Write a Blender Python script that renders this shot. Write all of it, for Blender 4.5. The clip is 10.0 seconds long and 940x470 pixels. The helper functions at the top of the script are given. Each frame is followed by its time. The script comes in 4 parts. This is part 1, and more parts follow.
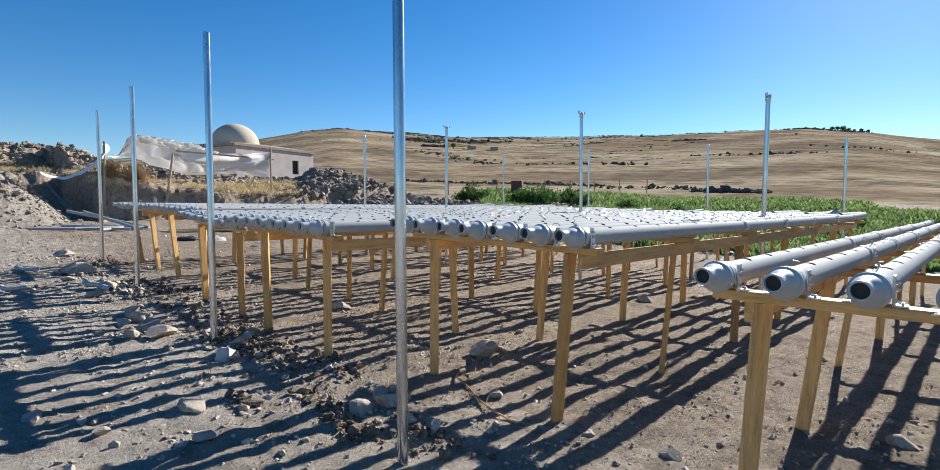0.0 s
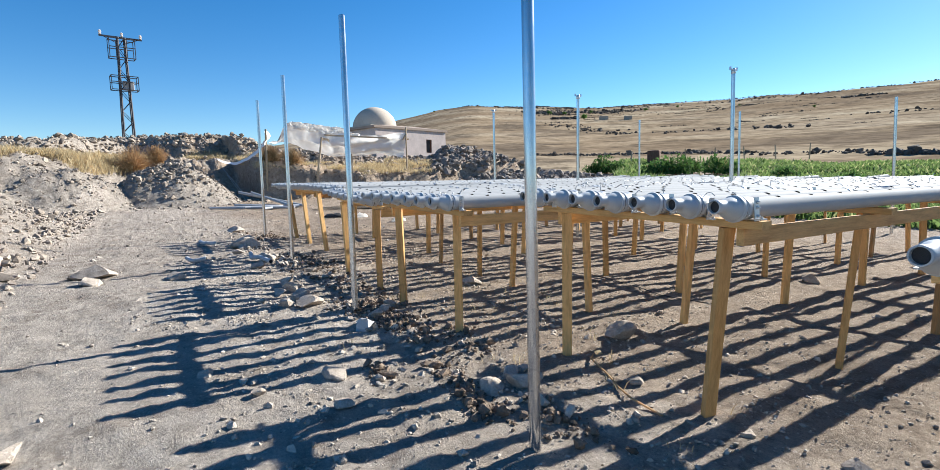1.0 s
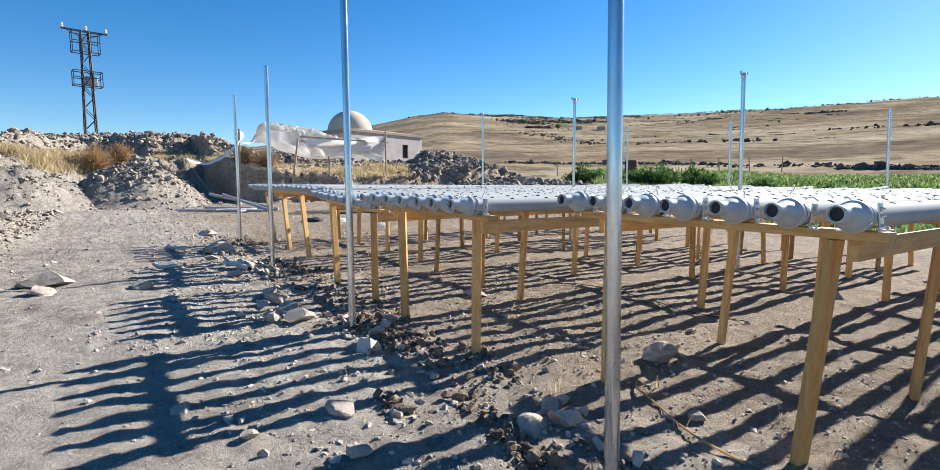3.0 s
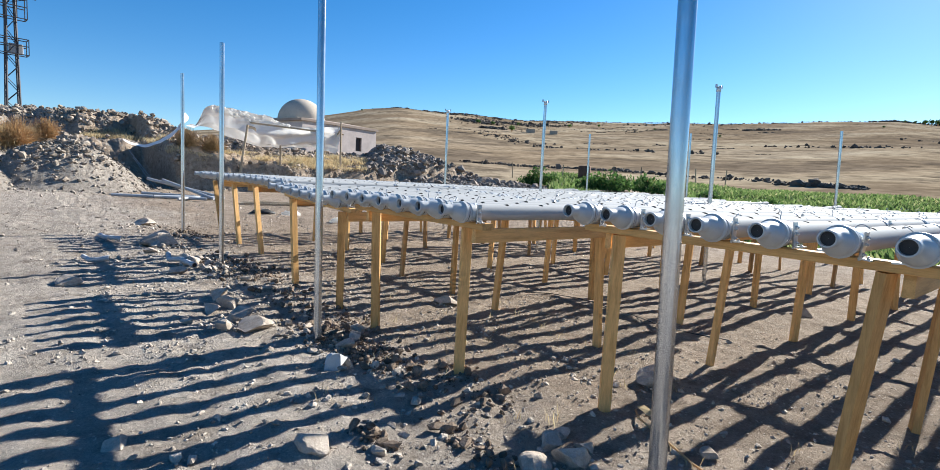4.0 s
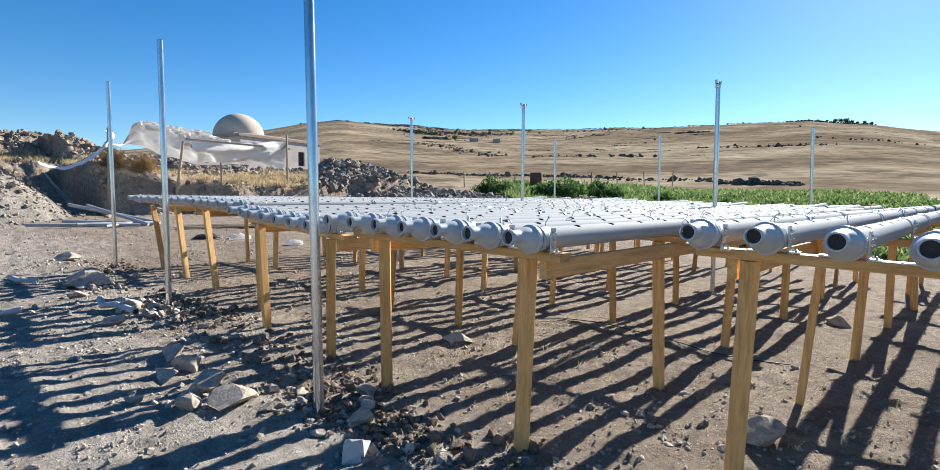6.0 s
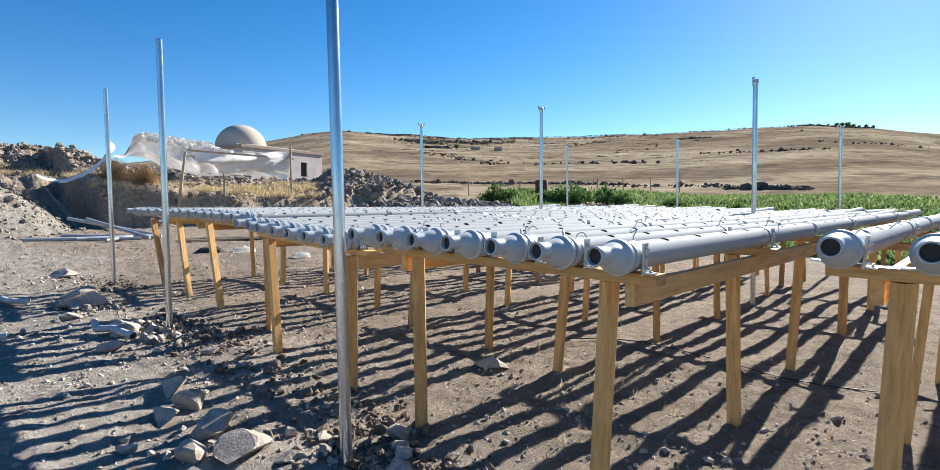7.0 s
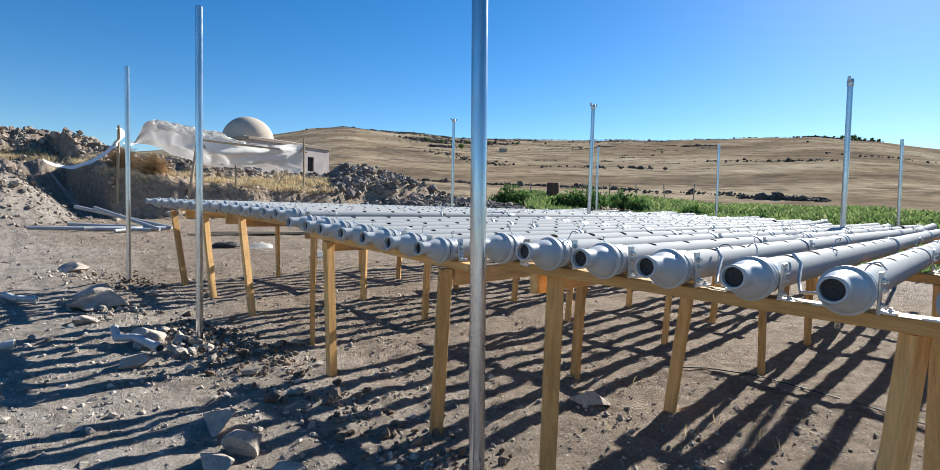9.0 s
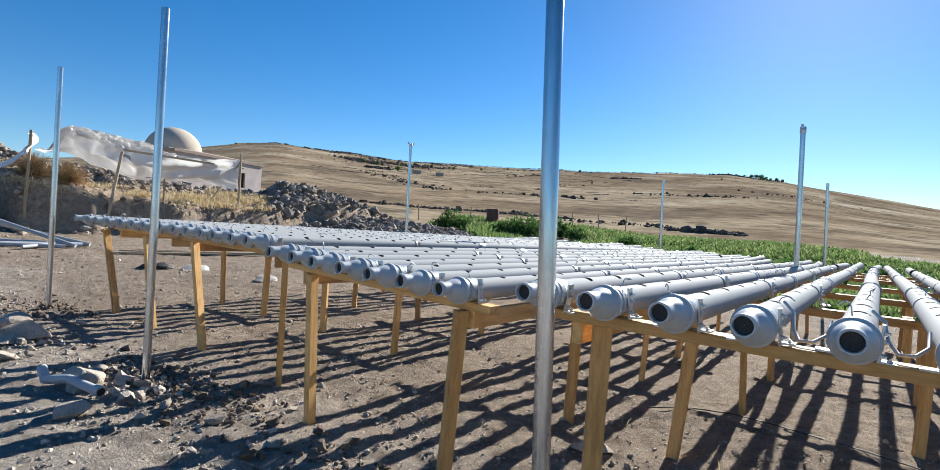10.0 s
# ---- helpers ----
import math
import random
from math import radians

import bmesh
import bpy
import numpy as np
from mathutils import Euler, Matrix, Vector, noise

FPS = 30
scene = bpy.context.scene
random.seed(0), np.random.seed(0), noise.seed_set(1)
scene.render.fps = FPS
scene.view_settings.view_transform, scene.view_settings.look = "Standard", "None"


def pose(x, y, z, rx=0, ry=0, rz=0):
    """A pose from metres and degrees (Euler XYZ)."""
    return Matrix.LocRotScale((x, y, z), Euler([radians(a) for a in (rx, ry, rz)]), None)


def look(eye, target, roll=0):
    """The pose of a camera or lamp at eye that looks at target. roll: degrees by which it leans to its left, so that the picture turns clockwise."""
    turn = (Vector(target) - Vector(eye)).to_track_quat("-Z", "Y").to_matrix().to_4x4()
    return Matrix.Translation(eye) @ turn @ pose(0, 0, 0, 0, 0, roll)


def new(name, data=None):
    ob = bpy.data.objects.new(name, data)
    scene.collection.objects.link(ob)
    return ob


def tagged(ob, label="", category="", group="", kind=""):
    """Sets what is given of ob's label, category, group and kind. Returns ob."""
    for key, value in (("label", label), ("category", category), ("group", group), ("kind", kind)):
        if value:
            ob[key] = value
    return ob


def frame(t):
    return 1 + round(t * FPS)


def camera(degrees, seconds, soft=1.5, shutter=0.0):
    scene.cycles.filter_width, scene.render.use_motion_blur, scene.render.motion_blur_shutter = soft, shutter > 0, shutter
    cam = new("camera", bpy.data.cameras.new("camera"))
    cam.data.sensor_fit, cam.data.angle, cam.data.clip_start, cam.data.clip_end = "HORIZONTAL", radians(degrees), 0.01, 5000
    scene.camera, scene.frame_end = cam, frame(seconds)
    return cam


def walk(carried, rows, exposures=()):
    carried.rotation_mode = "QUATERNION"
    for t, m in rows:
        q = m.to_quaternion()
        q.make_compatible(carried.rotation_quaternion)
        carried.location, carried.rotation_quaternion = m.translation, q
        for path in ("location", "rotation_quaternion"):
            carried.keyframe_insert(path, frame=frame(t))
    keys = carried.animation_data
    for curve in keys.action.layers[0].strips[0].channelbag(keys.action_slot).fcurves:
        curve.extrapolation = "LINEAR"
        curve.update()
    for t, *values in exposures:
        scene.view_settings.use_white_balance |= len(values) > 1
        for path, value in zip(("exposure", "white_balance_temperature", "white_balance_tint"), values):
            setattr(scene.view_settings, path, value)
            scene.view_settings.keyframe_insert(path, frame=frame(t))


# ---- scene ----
cam = camera(83.4, 10.0, soft=0.75)
PATH = [
    (0, (0.123, 0.037, 1.546), (-1.284, 1.454, 1.434), 0.2),
    (0.5, (0.025, 0.146, 1.53), (-1.612, 1.286, 1.379), -1.1),
    (1, (-0.042, 0.16, 1.526), (-1.746, 1.188, 1.324), -1.3),
    (1.5, (-0.202, 0.065, 1.518), (-1.911, 1.085, 1.317), 0.3),
    (2, (-0.358, -0.064, 1.538), (-2.04, 0.997, 1.331), 2.9),
    (2.5, (-0.5, 0.021, 1.514), (-2.158, 1.121, 1.31), 1.5),
    (2.7, (-0.597, 0.088, 1.482), (-2.259, 1.185, 1.298), 0.2),
    (3.8, (-1.116, 0.174, 1.494), (-2.689, 1.395, 1.312), 1.6),
    (4, (-1.227, 0.138, 1.517), (-2.761, 1.408, 1.336), 2.6),
    (4.5, (-1.43, 0.143, 1.524), (-2.92, 1.463, 1.335), 2.9),
    (5, (-1.69, 0.271, 1.525), (-3.23, 1.531, 1.321), 0.8),
    (5.5, (-1.97, 0.272, 1.524), (-3.462, 1.593, 1.362), 0.9),
    (5.7, (-2.123, 0.251, 1.533), (-3.555, 1.639, 1.381), 1.3),
    (6.8, (-2.821, 0.458, 1.559), (-4.203, 1.898, 1.431), -0.6),
    (7, (-2.899, 0.461, 1.552), (-4.308, 1.877, 1.445), -0.5),
    (7.5, (-3.086, 0.464, 1.548), (-4.49, 1.885, 1.452), 1.2),
    (8, (-3.371, 0.367, 1.574), (-4.717, 1.844, 1.498), 2.6),
    (8.5, (-3.566, 0.353, 1.57), (-4.92, 1.823, 1.485), 2.3),
    (9, (-3.893, 0.468, 1.569), (-5.302, 1.882, 1.463), 1.4),
    (9.5, (-4.119, 0.444, 1.574), (-5.466, 1.921, 1.508), 2.1),
    (10, (-4.395, 0.326, 1.621), (-5.621, 1.906, 1.614), 3.2),
]
walk(cam, [(t, look(eye, target, roll)) for t, eye, target, roll in PATH], [(0.0, 1.08, 6000, 8), (0.8, 1.38, 6000, 8), (3.8, 1.36, 6000, 8), (4.5, 1.30, 6000, 8), (7.2, 1.32, 6000, 8), (8.6, 1.13, 6000, 8), (10.0, 1.13, 6000, 8)])

# ---- world and sun ----
SUN_HEAD, SUN_ELEV = 4.5, 27.8          # degrees left of +y, degrees up
world = bpy.data.worlds.new("sky")
scene.world = world
world.use_nodes = True
wn = world.node_tree.nodes
sky = wn.new("ShaderNodeTexSky")
sky.sky_type = "NISHITA"
sky.sun_disc = False
sky.sun_elevation, sky.sun_rotation = radians(SUN_ELEV), radians(-SUN_HEAD)
sky.altitude, sky.air_density, sky.dust_density, sky.ozone_density = 1200, 1.0, 0.25, 2.0
wn["Background"].inputs["Strength"].default_value = 0.059
tone = wn.new("ShaderNodeHueSaturation")
tone.inputs["Saturation"].default_value = 1.38
tone.inputs["Hue"].default_value = 0.502
world.node_tree.links.new(sky.outputs[0], tone.inputs["Color"])
world.node_tree.links.new(tone.outputs[0], wn["Background"].inputs["Color"])
sun = new("sun", bpy.data.lights.new("sun", "SUN"))
sun.data.energy, sun.data.angle, sun.data.color = 5.0, radians(0.53), (1.0, 0.93, 0.82)
sh, se = radians(SUN_HEAD), radians(SUN_ELEV)
sun.matrix_world = look((-math.sin(sh) * math.cos(se) * 50, math.cos(sh) * math.cos(se) * 50, math.sin(se) * 50), (0, 0, 0))


# ---- materials ----
def material(name, rough=0.8, metal=0.0, gloss=0.5):
    m = bpy.data.materials.new(name)
    m.use_nodes = True
    b = m.node_tree.nodes["Principled BSDF"]
    b.inputs["Roughness"].default_value, b.inputs["Metallic"].default_value = rough, metal
    b.inputs["Specular IOR Level"].default_value = gloss
    return m, m.node_tree.nodes, m.node_tree.links, b


def coords(n, l, space="Object", scale=(1, 1, 1)):
    mp = n.new("ShaderNodeMapping")
    mp.inputs["Scale"].default_value = scale
    if space == "World":
        l.new(n.new("ShaderNodeNewGeometry").outputs["Position"], mp.inputs[0])
    else:
        l.new(n.new("ShaderNodeTexCoord").outputs[space], mp.inputs[0])
    return mp.outputs[0]


def noise_tex(n, l, vec, scale, detail=6, rough=0.6):
    t = n.new("ShaderNodeTexNoise")
    t.inputs["Scale"].default_value, t.inputs["Detail"].default_value, t.inputs["Roughness"].default_value = scale, detail, rough
    l.new(vec, t.inputs["Vector"])
    return t.outputs["Fac"]


def ramp(n, l, fac, stops):
    r = n.new("ShaderNodeValToRGB")
    e = r.color_ramp.elements
    while len(e) < len(stops):
        e.new(0.5)
    for el, (p, c) in zip(e, stops):
        el.position, el.color = p, (*c, 1) if len(c) == 3 else c
    l.new(fac, r.inputs[0])
    return r.outputs[0]


def mix(n, l, fac, a, b, mode="MIX"):
    x = n.new("ShaderNodeMix")
    x.data_type, x.blend_type = "RGBA", mode
    for s, v in ((x.inputs[0], fac), (x.inputs[6], a), (x.inputs[7], b)):
        if isinstance(v, (int, float)):
            s.default_value = v
        elif isinstance(v, tuple):
            s.default_value = (*v, 1)
        else:
            l.new(v, s)
    return x.outputs[2]


def bump(n, l, b, fac, strength, dist):
    k = n.new("ShaderNodeBump")
    k.inputs["Strength"].default_value, k.inputs["Distance"].default_value = strength, dist
    l.new(fac, k.inputs["Height"])
    l.new(k.outputs[0], b.inputs["Normal"])


def island(n):
    return n.new("ShaderNodeNewGeometry").outputs["Random Per Island"]


def make_soil(name="soil", lo=(0.40, 0.35, 0.298), mi=(0.61, 0.54, 0.466), hi=(0.74, 0.67, 0.59), brown=True):
    m, n, l, b = material(name, 0.95, 0, 0.05)
    v = coords(n, l, "World")
    big = noise_tex(n, l, v, 0.55, 5)
    mid = noise_tex(n, l, v, 7.0, 9, 0.72)
    fine = noise_tex(n, l, v, 55.0, 7, 0.8)
    c = ramp(n, l, mid, [(0.38, lo), (0.5, mi), (0.62, hi)])
    c = mix(n, l, ramp(n, l, big, [(0.42, (0, 0, 0)), (0.62, (0.7, 0.7, 0.7))]), c, tuple(a * 0.86 for a in mi))
    if brown:
        # tracked grey dust in front, browner undisturbed soil under and behind the tables
        sep = n.new("ShaderNodeSeparateXYZ")
        l.new(v, sep.inputs[0])
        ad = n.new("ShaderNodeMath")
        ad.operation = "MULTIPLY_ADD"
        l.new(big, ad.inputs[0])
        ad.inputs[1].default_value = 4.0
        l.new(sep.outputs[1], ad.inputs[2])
        ax = n.new("ShaderNodeMath")
        ax.operation = "MULTIPLY_ADD"
        l.new(big, ax.inputs[0])
        ax.inputs[1].default_value = 5.0
        l.new(sep.outputs[0], ax.inputs[2])
        packed = n.new("ShaderNodeMapRange")
        l.new(ax.outputs[0], packed.inputs[0])
        packed.inputs[1].default_value, packed.inputs[2].default_value = -4.0, -8.5
        c = mix(n, l, packed.outputs[0], c, (0.85, 0.83, 0.81), "MULTIPLY")
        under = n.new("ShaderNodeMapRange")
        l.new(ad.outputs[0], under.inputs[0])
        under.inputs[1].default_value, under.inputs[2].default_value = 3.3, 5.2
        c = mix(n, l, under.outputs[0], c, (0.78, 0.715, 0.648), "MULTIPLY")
    c = mix(n, l, 0.55, c, ramp(n, l, fine, [(0.36, (0.52, 0.5, 0.48)), (0.62, (1.24, 1.22, 1.2))]), "MULTIPLY")
    crumb = noise_tex(n, l, v, 2.2, 8, 0.7)
    c = mix(n, l, 0.8, c, ramp(n, l, crumb, [(0.36, (0.74, 0.715, 0.69)), (0.5, (1.0, 1.0, 1.0)), (0.64, (1.12, 1.11, 1.1))]), "MULTIPLY")
    grit = noise_tex(n, l, v, 190.0, 4, 0.8)
    c = mix(n, l, 0.22, c, ramp(n, l, grit, [(0.36, (0.5, 0.48, 0.46)), (0.64, (1.3, 1.28, 1.26))]), "MULTIPLY")
    vo = n.new("ShaderNodeTexVoronoi")
    vo.inputs["Scale"].default_value = 22
    l.new(v, vo.inputs["Vector"])
    c = mix(n, l, ramp(n, l, vo.outputs["Distance"], [(0.10, (0.6, 0.6, 0.6)), (0.2, (0, 0, 0))]), c, tuple(a * 1.15 for a in hi))
    l.new(c, b.inputs["Base Color"])
    add = n.new("ShaderNodeMath")
    l.new(mid, add.inputs[0]), l.new(fine, add.inputs[1])
    bump(n, l, b, add.outputs[0], 1.0, 0.062)
    return m


def make_hill():
    m, n, l, b = material("dry_hill_grass", 1.0, 0, 0.0)
    v = coords(n, l, "World")
    big = noise_tex(n, l, v, 0.010, 5, 0.6)
    field = noise_tex(n, l, v, 0.022, 7, 0.62)
    patch = noise_tex(n, l, v, 0.035, 9, 0.66)
    scrub = noise_tex(n, l, v, 0.10, 6, 0.7)
    fine = noise_tex(n, l, v, 0.45, 6, 0.7)
    c = ramp(n, l, field, [(0.38, (0.205, 0.155, 0.105)), (0.47, (0.30, 0.232, 0.155)), (0.54, (0.385, 0.31, 0.212)), (0.63, (0.47, 0.395, 0.285))])
    c = mix(n, l, ramp(n, l, big, [(0.45, (0, 0, 0)), (0.60, (0.7, 0.7, 0.7))]), c, (0.25, 0.185, 0.122))
    c = mix(n, l, ramp(n, l, patch, [(0.53, (0, 0, 0)), (0.59, (0.7, 0.7, 0.7))]), c, (0.135, 0.106, 0.08))
    c = mix(n, l, ramp(n, l, scrub, [(0.55, (0, 0, 0)), (0.62, (0.75, 0.75, 0.75))]), c, (0.11, 0.088, 0.066))
    c = mix(n, l, 0.7, c, ramp(n, l, fine, [(0.38, (0.55, 0.53, 0.5)), (0.62, (1.25, 1.23, 1.2))]), "MULTIPLY")
    l.new(c, b.inputs["Base Color"])
    return m


def make_stone(name, dark, mid_, light, scale=9.0):
    m, n, l, b = material(name, 0.92, 0, 0.1)
    v = coords(n, l, "World")
    f = noise_tex(n, l, v, scale, 8, 0.7)
    g = noise_tex(n, l, v, scale * 7, 5, 0.7)
    c = ramp(n, l, f, [(0.3, dark), (0.5, mid_), (0.72, light)])
    c = mix(n, l, 0.6, c, ramp(n, l, g, [(0.3, (0.65, 0.64, 0.62)), (0.7, (1.15, 1.14, 1.12))]), "MULTIPLY")
    c = mix(n, l, 1.0, c, ramp(n, l, island(n), [(0.0, (0.62, 0.60, 0.58)), (0.5, (0.95, 0.93, 0.9)), (1.0, (1.25, 1.2, 1.15))]), "MULTIPLY")
    l.new(c, b.inputs["Base Color"])
    bump(n, l, b, g, 0.7, 0.02)
    return m


def make_wood(name, dark, light, weathered=0.25):
    m, n, l, b = material(name, 0.68, 0, 0.3)
    tc = coords(n, l, "Object", (1, 1, 1))
    info = n.new("ShaderNodeObjectInfo")
    off = n.new("ShaderNodeVectorMath")
    off.operation = "MULTIPLY_ADD"
    l.new(tc, off.inputs[0])
    off.inputs[1].default_value = (14, 14, 1.4)
    sc = n.new("ShaderNodeMath")
    sc.operation = "MULTIPLY"
    l.new(info.outputs["Random"], sc.inputs[0])
    sc.inputs[1].default_value = 40
    l.new(sc.outputs[0], off.inputs[2])
    grain = noise_tex(n, l, off.outputs[0], 2.2, 7, 0.65)
    fine = noise_tex(n, l, off.outputs[0], 12, 5, 0.7)
    blot = noise_tex(n, l, tc, 3.0, 5, 0.6)
    c = ramp(n, l, grain, [(0.28, dark), (0.52, light), (0.75, tuple(min(1, a * 1.18) for a in light))])
    c = mix(n, l, 0.5, c, ramp(n, l, fine, [(0.3, (0.7, 0.66, 0.6)), (0.65, (1.08, 1.07, 1.05))]), "MULTIPLY")
    c = mix(n, l, ramp(n, l, blot, [(0.55, (0, 0, 0)), (0.75, (weathered,) * 3)]), c, (0.16, 0.10, 0.06))
    c = mix(n, l, 1.0, c, ramp(n, l, info.outputs["Random"], [(0, (0.78, 0.74, 0.68)), (0.5, (1.0, 0.98, 0.95)), (1, (1.12, 1.12, 1.12))]), "MULTIPLY")
    l.new(c, b.inputs["Base Color"])
    bump(n, l, b, fine, 0.35, 0.004)
    return m


def make_plain(name, col, rough, metal=0.0, var=0.15, scale=8.0, dirt=(0.35, 0.30, 0.24), dirty=0.25, relief=0.0):
    m, n, l, b = material(name, rough, metal, 0.1 if rough > 0.75 else 0.3)
    v = coords(n, l, "World")
    f = noise_tex(n, l, v, scale, 7, 0.65)
    g = noise_tex(n, l, v, scale * 9, 4, 0.6)
    lo, hi = tuple(a * (1 - var) for a in col), tuple(min(1, a * (1 + var)) for a in col)
    c = ramp(n, l, f, [(0.3, lo), (0.7, hi)])
    c = mix(n, l, ramp(n, l, g, [(0.52, (0, 0, 0)), (0.78, (dirty,) * 3)]), c, dirt)
    l.new(c, b.inputs["Base Color"])
    rr = n.new("ShaderNodeMapRange")
    l.new(f, rr.inputs[0])
    rr.inputs[3].default_value, rr.inputs[4].default_value = max(0.05, rough - 0.1), min(1, rough + 0.12)
    l.new(rr.outputs[0], b.inputs["Roughness"])
    if relief:
        bump(n, l, b, g, 0.5, relief)
    return m


def make_leaf(name, stops, rough=0.75, thin=0.45):
    m, n, l, b = material(name, rough, 0, 0.15)
    v = coords(n, l, "World")
    c = ramp(n, l, island(n), stops)
    f = noise_tex(n, l, v, 1.3, 4)
    c = mix(n, l, 0.7, c, ramp(n, l, f, [(0.3, (0.6, 0.62, 0.6)), (0.7, (1.25, 1.2, 1.1))]), "MULTIPLY")
    l.new(c, b.inputs["Base Color"])
    tr = n.new("ShaderNodeBsdfTranslucent")
    l.new(c, tr.inputs[0])
    mx = n.new("ShaderNodeMixShader")
    mx.inputs[0].default_value = thin
    l.new(b.outputs[0], mx.inputs[1]), l.new(tr.outputs[0], mx.inputs[2])
    l.new(mx.outputs[0], n["Material Output"].inputs[0])
    return m


def make_steel():
    m, n, l, b = material("galvanised_steel", 0.3, 0.95)
    v = coords(n, l, "Object", (18, 18, 1.2))
    f = noise_tex(n, l, v, 1.5, 6, 0.6)
    g = noise_tex(n, l, coords(n, l, "Object"), 9, 5, 0.6)
    c = ramp(n, l, f, [(0.38, (0.42, 0.44, 0.465)), (0.62, (0.60, 0.62, 0.645))])
    c = mix(n, l, ramp(n, l, g, [(0.56, (0, 0, 0)), (0.72, (0.35, 0.35, 0.35))]), c, (0.40, 0.385, 0.36))
    l.new(c, b.inputs["Base Color"])
    rr = n.new("ShaderNodeMapRange")
    l.new(g, rr.inputs[0])
    rr.inputs[3].default_value, rr.inputs[4].default_value = 0.12, 0.30
    l.new(rr.outputs[0], b.inputs["Roughness"])
    return m


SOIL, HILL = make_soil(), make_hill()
SPOIL = make_soil("grey_spoil", (0.27, 0.234, 0.198), (0.405, 0.356, 0.304), (0.51, 0.455, 0.39), False)
EARTH = make_soil("cut_earth", (0.25, 0.19, 0.142), (0.41, 0.325, 0.248), (0.54, 0.447, 0.352), False)
ROCK = make_stone("pale_rock", (0.26, 0.226, 0.193), (0.40, 0.353, 0.305), (0.54, 0.487, 0.428))
RUBBLE = make_stone("bank_rubble", (0.20, 0.168, 0.142), (0.33, 0.285, 0.24), (0.46, 0.408, 0.35), 3.0)
DARKROCK = make_stone("dark_basalt", (0.075, 0.062, 0.054), (0.13, 0.108, 0.092), (0.21, 0.18, 0.155), 0.3)
WOOD = make_wood("yellow_pine", (0.52, 0.285, 0.095), (0.75, 0.455, 0.18))
WOOD_OLD = make_wood("brown_board", (0.30, 0.175, 0.075), (0.50, 0.31, 0.14), 0.5)
POLE_WOOD = make_wood("peeled_pole", (0.27, 0.20, 0.13), (0.42, 0.335, 0.235), 0.5)
PVC = make_plain("white_pvc", (0.39, 0.39, 0.382), 0.78, 0, 0.05, 5, dirty=0.22)
PVC_GREY = make_plain("light_grey_pvc", (0.46, 0.468, 0.466), 0.42, 0, 0.06, 7, dirty=0.2)
# near-black colour that stands for shade in pipe mouths and rim gaps
SHADE_DARK = make_plain("shade_dark", (0.028, 0.028, 0.03), 0.55, 0, 0.2, 20, dirty=0.1)
STEEL = make_steel()
ZINC = make_plain("zinc_clamp", (0.55, 0.56, 0.56), 0.38, 0.8, 0.15, 30, (0.3, 0.28, 0.26), 0.3)
RUST = make_plain("rusted_steel", (0.16, 0.085, 0.06), 0.8, 0.3, 0.3, 4)
PYLON = make_plain("dark_painted_steel", (0.06, 0.06, 0.068), 0.6, 0.3, 0.3, 1.0, dirty=0.08)
CERAMIC = make_plain("white_porcelain", (0.75, 0.70, 0.66), 0.3, 0, 0.05, 3)
PLASTER = make_plain("rough_plaster", (0.54, 0.465, 0.43), 0.9, 0, 0.16, 0.8, (0.33, 0.27, 0.22), 0.5, 0.01)
DOME = make_plain("dome_render", (0.52, 0.445, 0.36), 0.9, 0, 0.12, 0.7, (0.36, 0.29, 0.23), 0.5, 0.01)
ROOF = make_plain("roof_screed", (0.36, 0.285, 0.235), 0.95, 0, 0.15, 0.8)
DARK = make_plain("dark_opening", (0.03, 0.028, 0.03), 0.6)
BLACKHOSE = make_plain("black_hose", (0.035, 0.034, 0.033), 0.6)
WIRE = make_plain("grey_tie_wire", (0.42, 0.43, 0.44), 0.45, 0.3)
GREEN = make_leaf("green_weeds", [(0, (0.085, 0.14, 0.042)), (0.5, (0.155, 0.235, 0.075)), (0.8, (0.23, 0.30, 0.11)), (1, (0.36, 0.36, 0.18))])
BUSH = make_leaf("bush_leaves", [(0, (0.045, 0.105, 0.026)), (0.6, (0.085, 0.165, 0.045)), (1, (0.14, 0.23, 0.07))])
STRAW = make_leaf("dry_grass", [(0, (0.40, 0.30, 0.17)), (0.5, (0.54, 0.43, 0.26)), (1, (0.66, 0.56, 0.37))], 0.9)
TWIG = make_leaf("dry_twigs", [(0, (0.42, 0.28, 0.15)), (1, (0.68, 0.50, 0.30))], 0.9)


def make_sheet():
    m, n, l, b = material("white_plastic_sheet", 0.5)
    v = coords(n, l, "World")
    f = noise_tex(n, l, v, 1.5, 6)
    l.new(ramp(n, l, f, [(0.3, (0.74, 0.73, 0.71)), (0.6, (0.86, 0.855, 0.84))]), b.inputs["Base Color"])
    tr = n.new("ShaderNodeBsdfTranslucent")
    tr.inputs[0].default_value = (0.92, 0.90, 0.86, 1)
    mx = n.new("ShaderNodeMixShader")
    mx.inputs[0].default_value = 0.8
    l.new(b.outputs[0], mx.inputs[1]), l.new(tr.outputs[0], mx.inputs[2])
    l.new(mx.outputs[0], n["Material Output"].inputs[0])
    return m


SHEET = make_sheet()


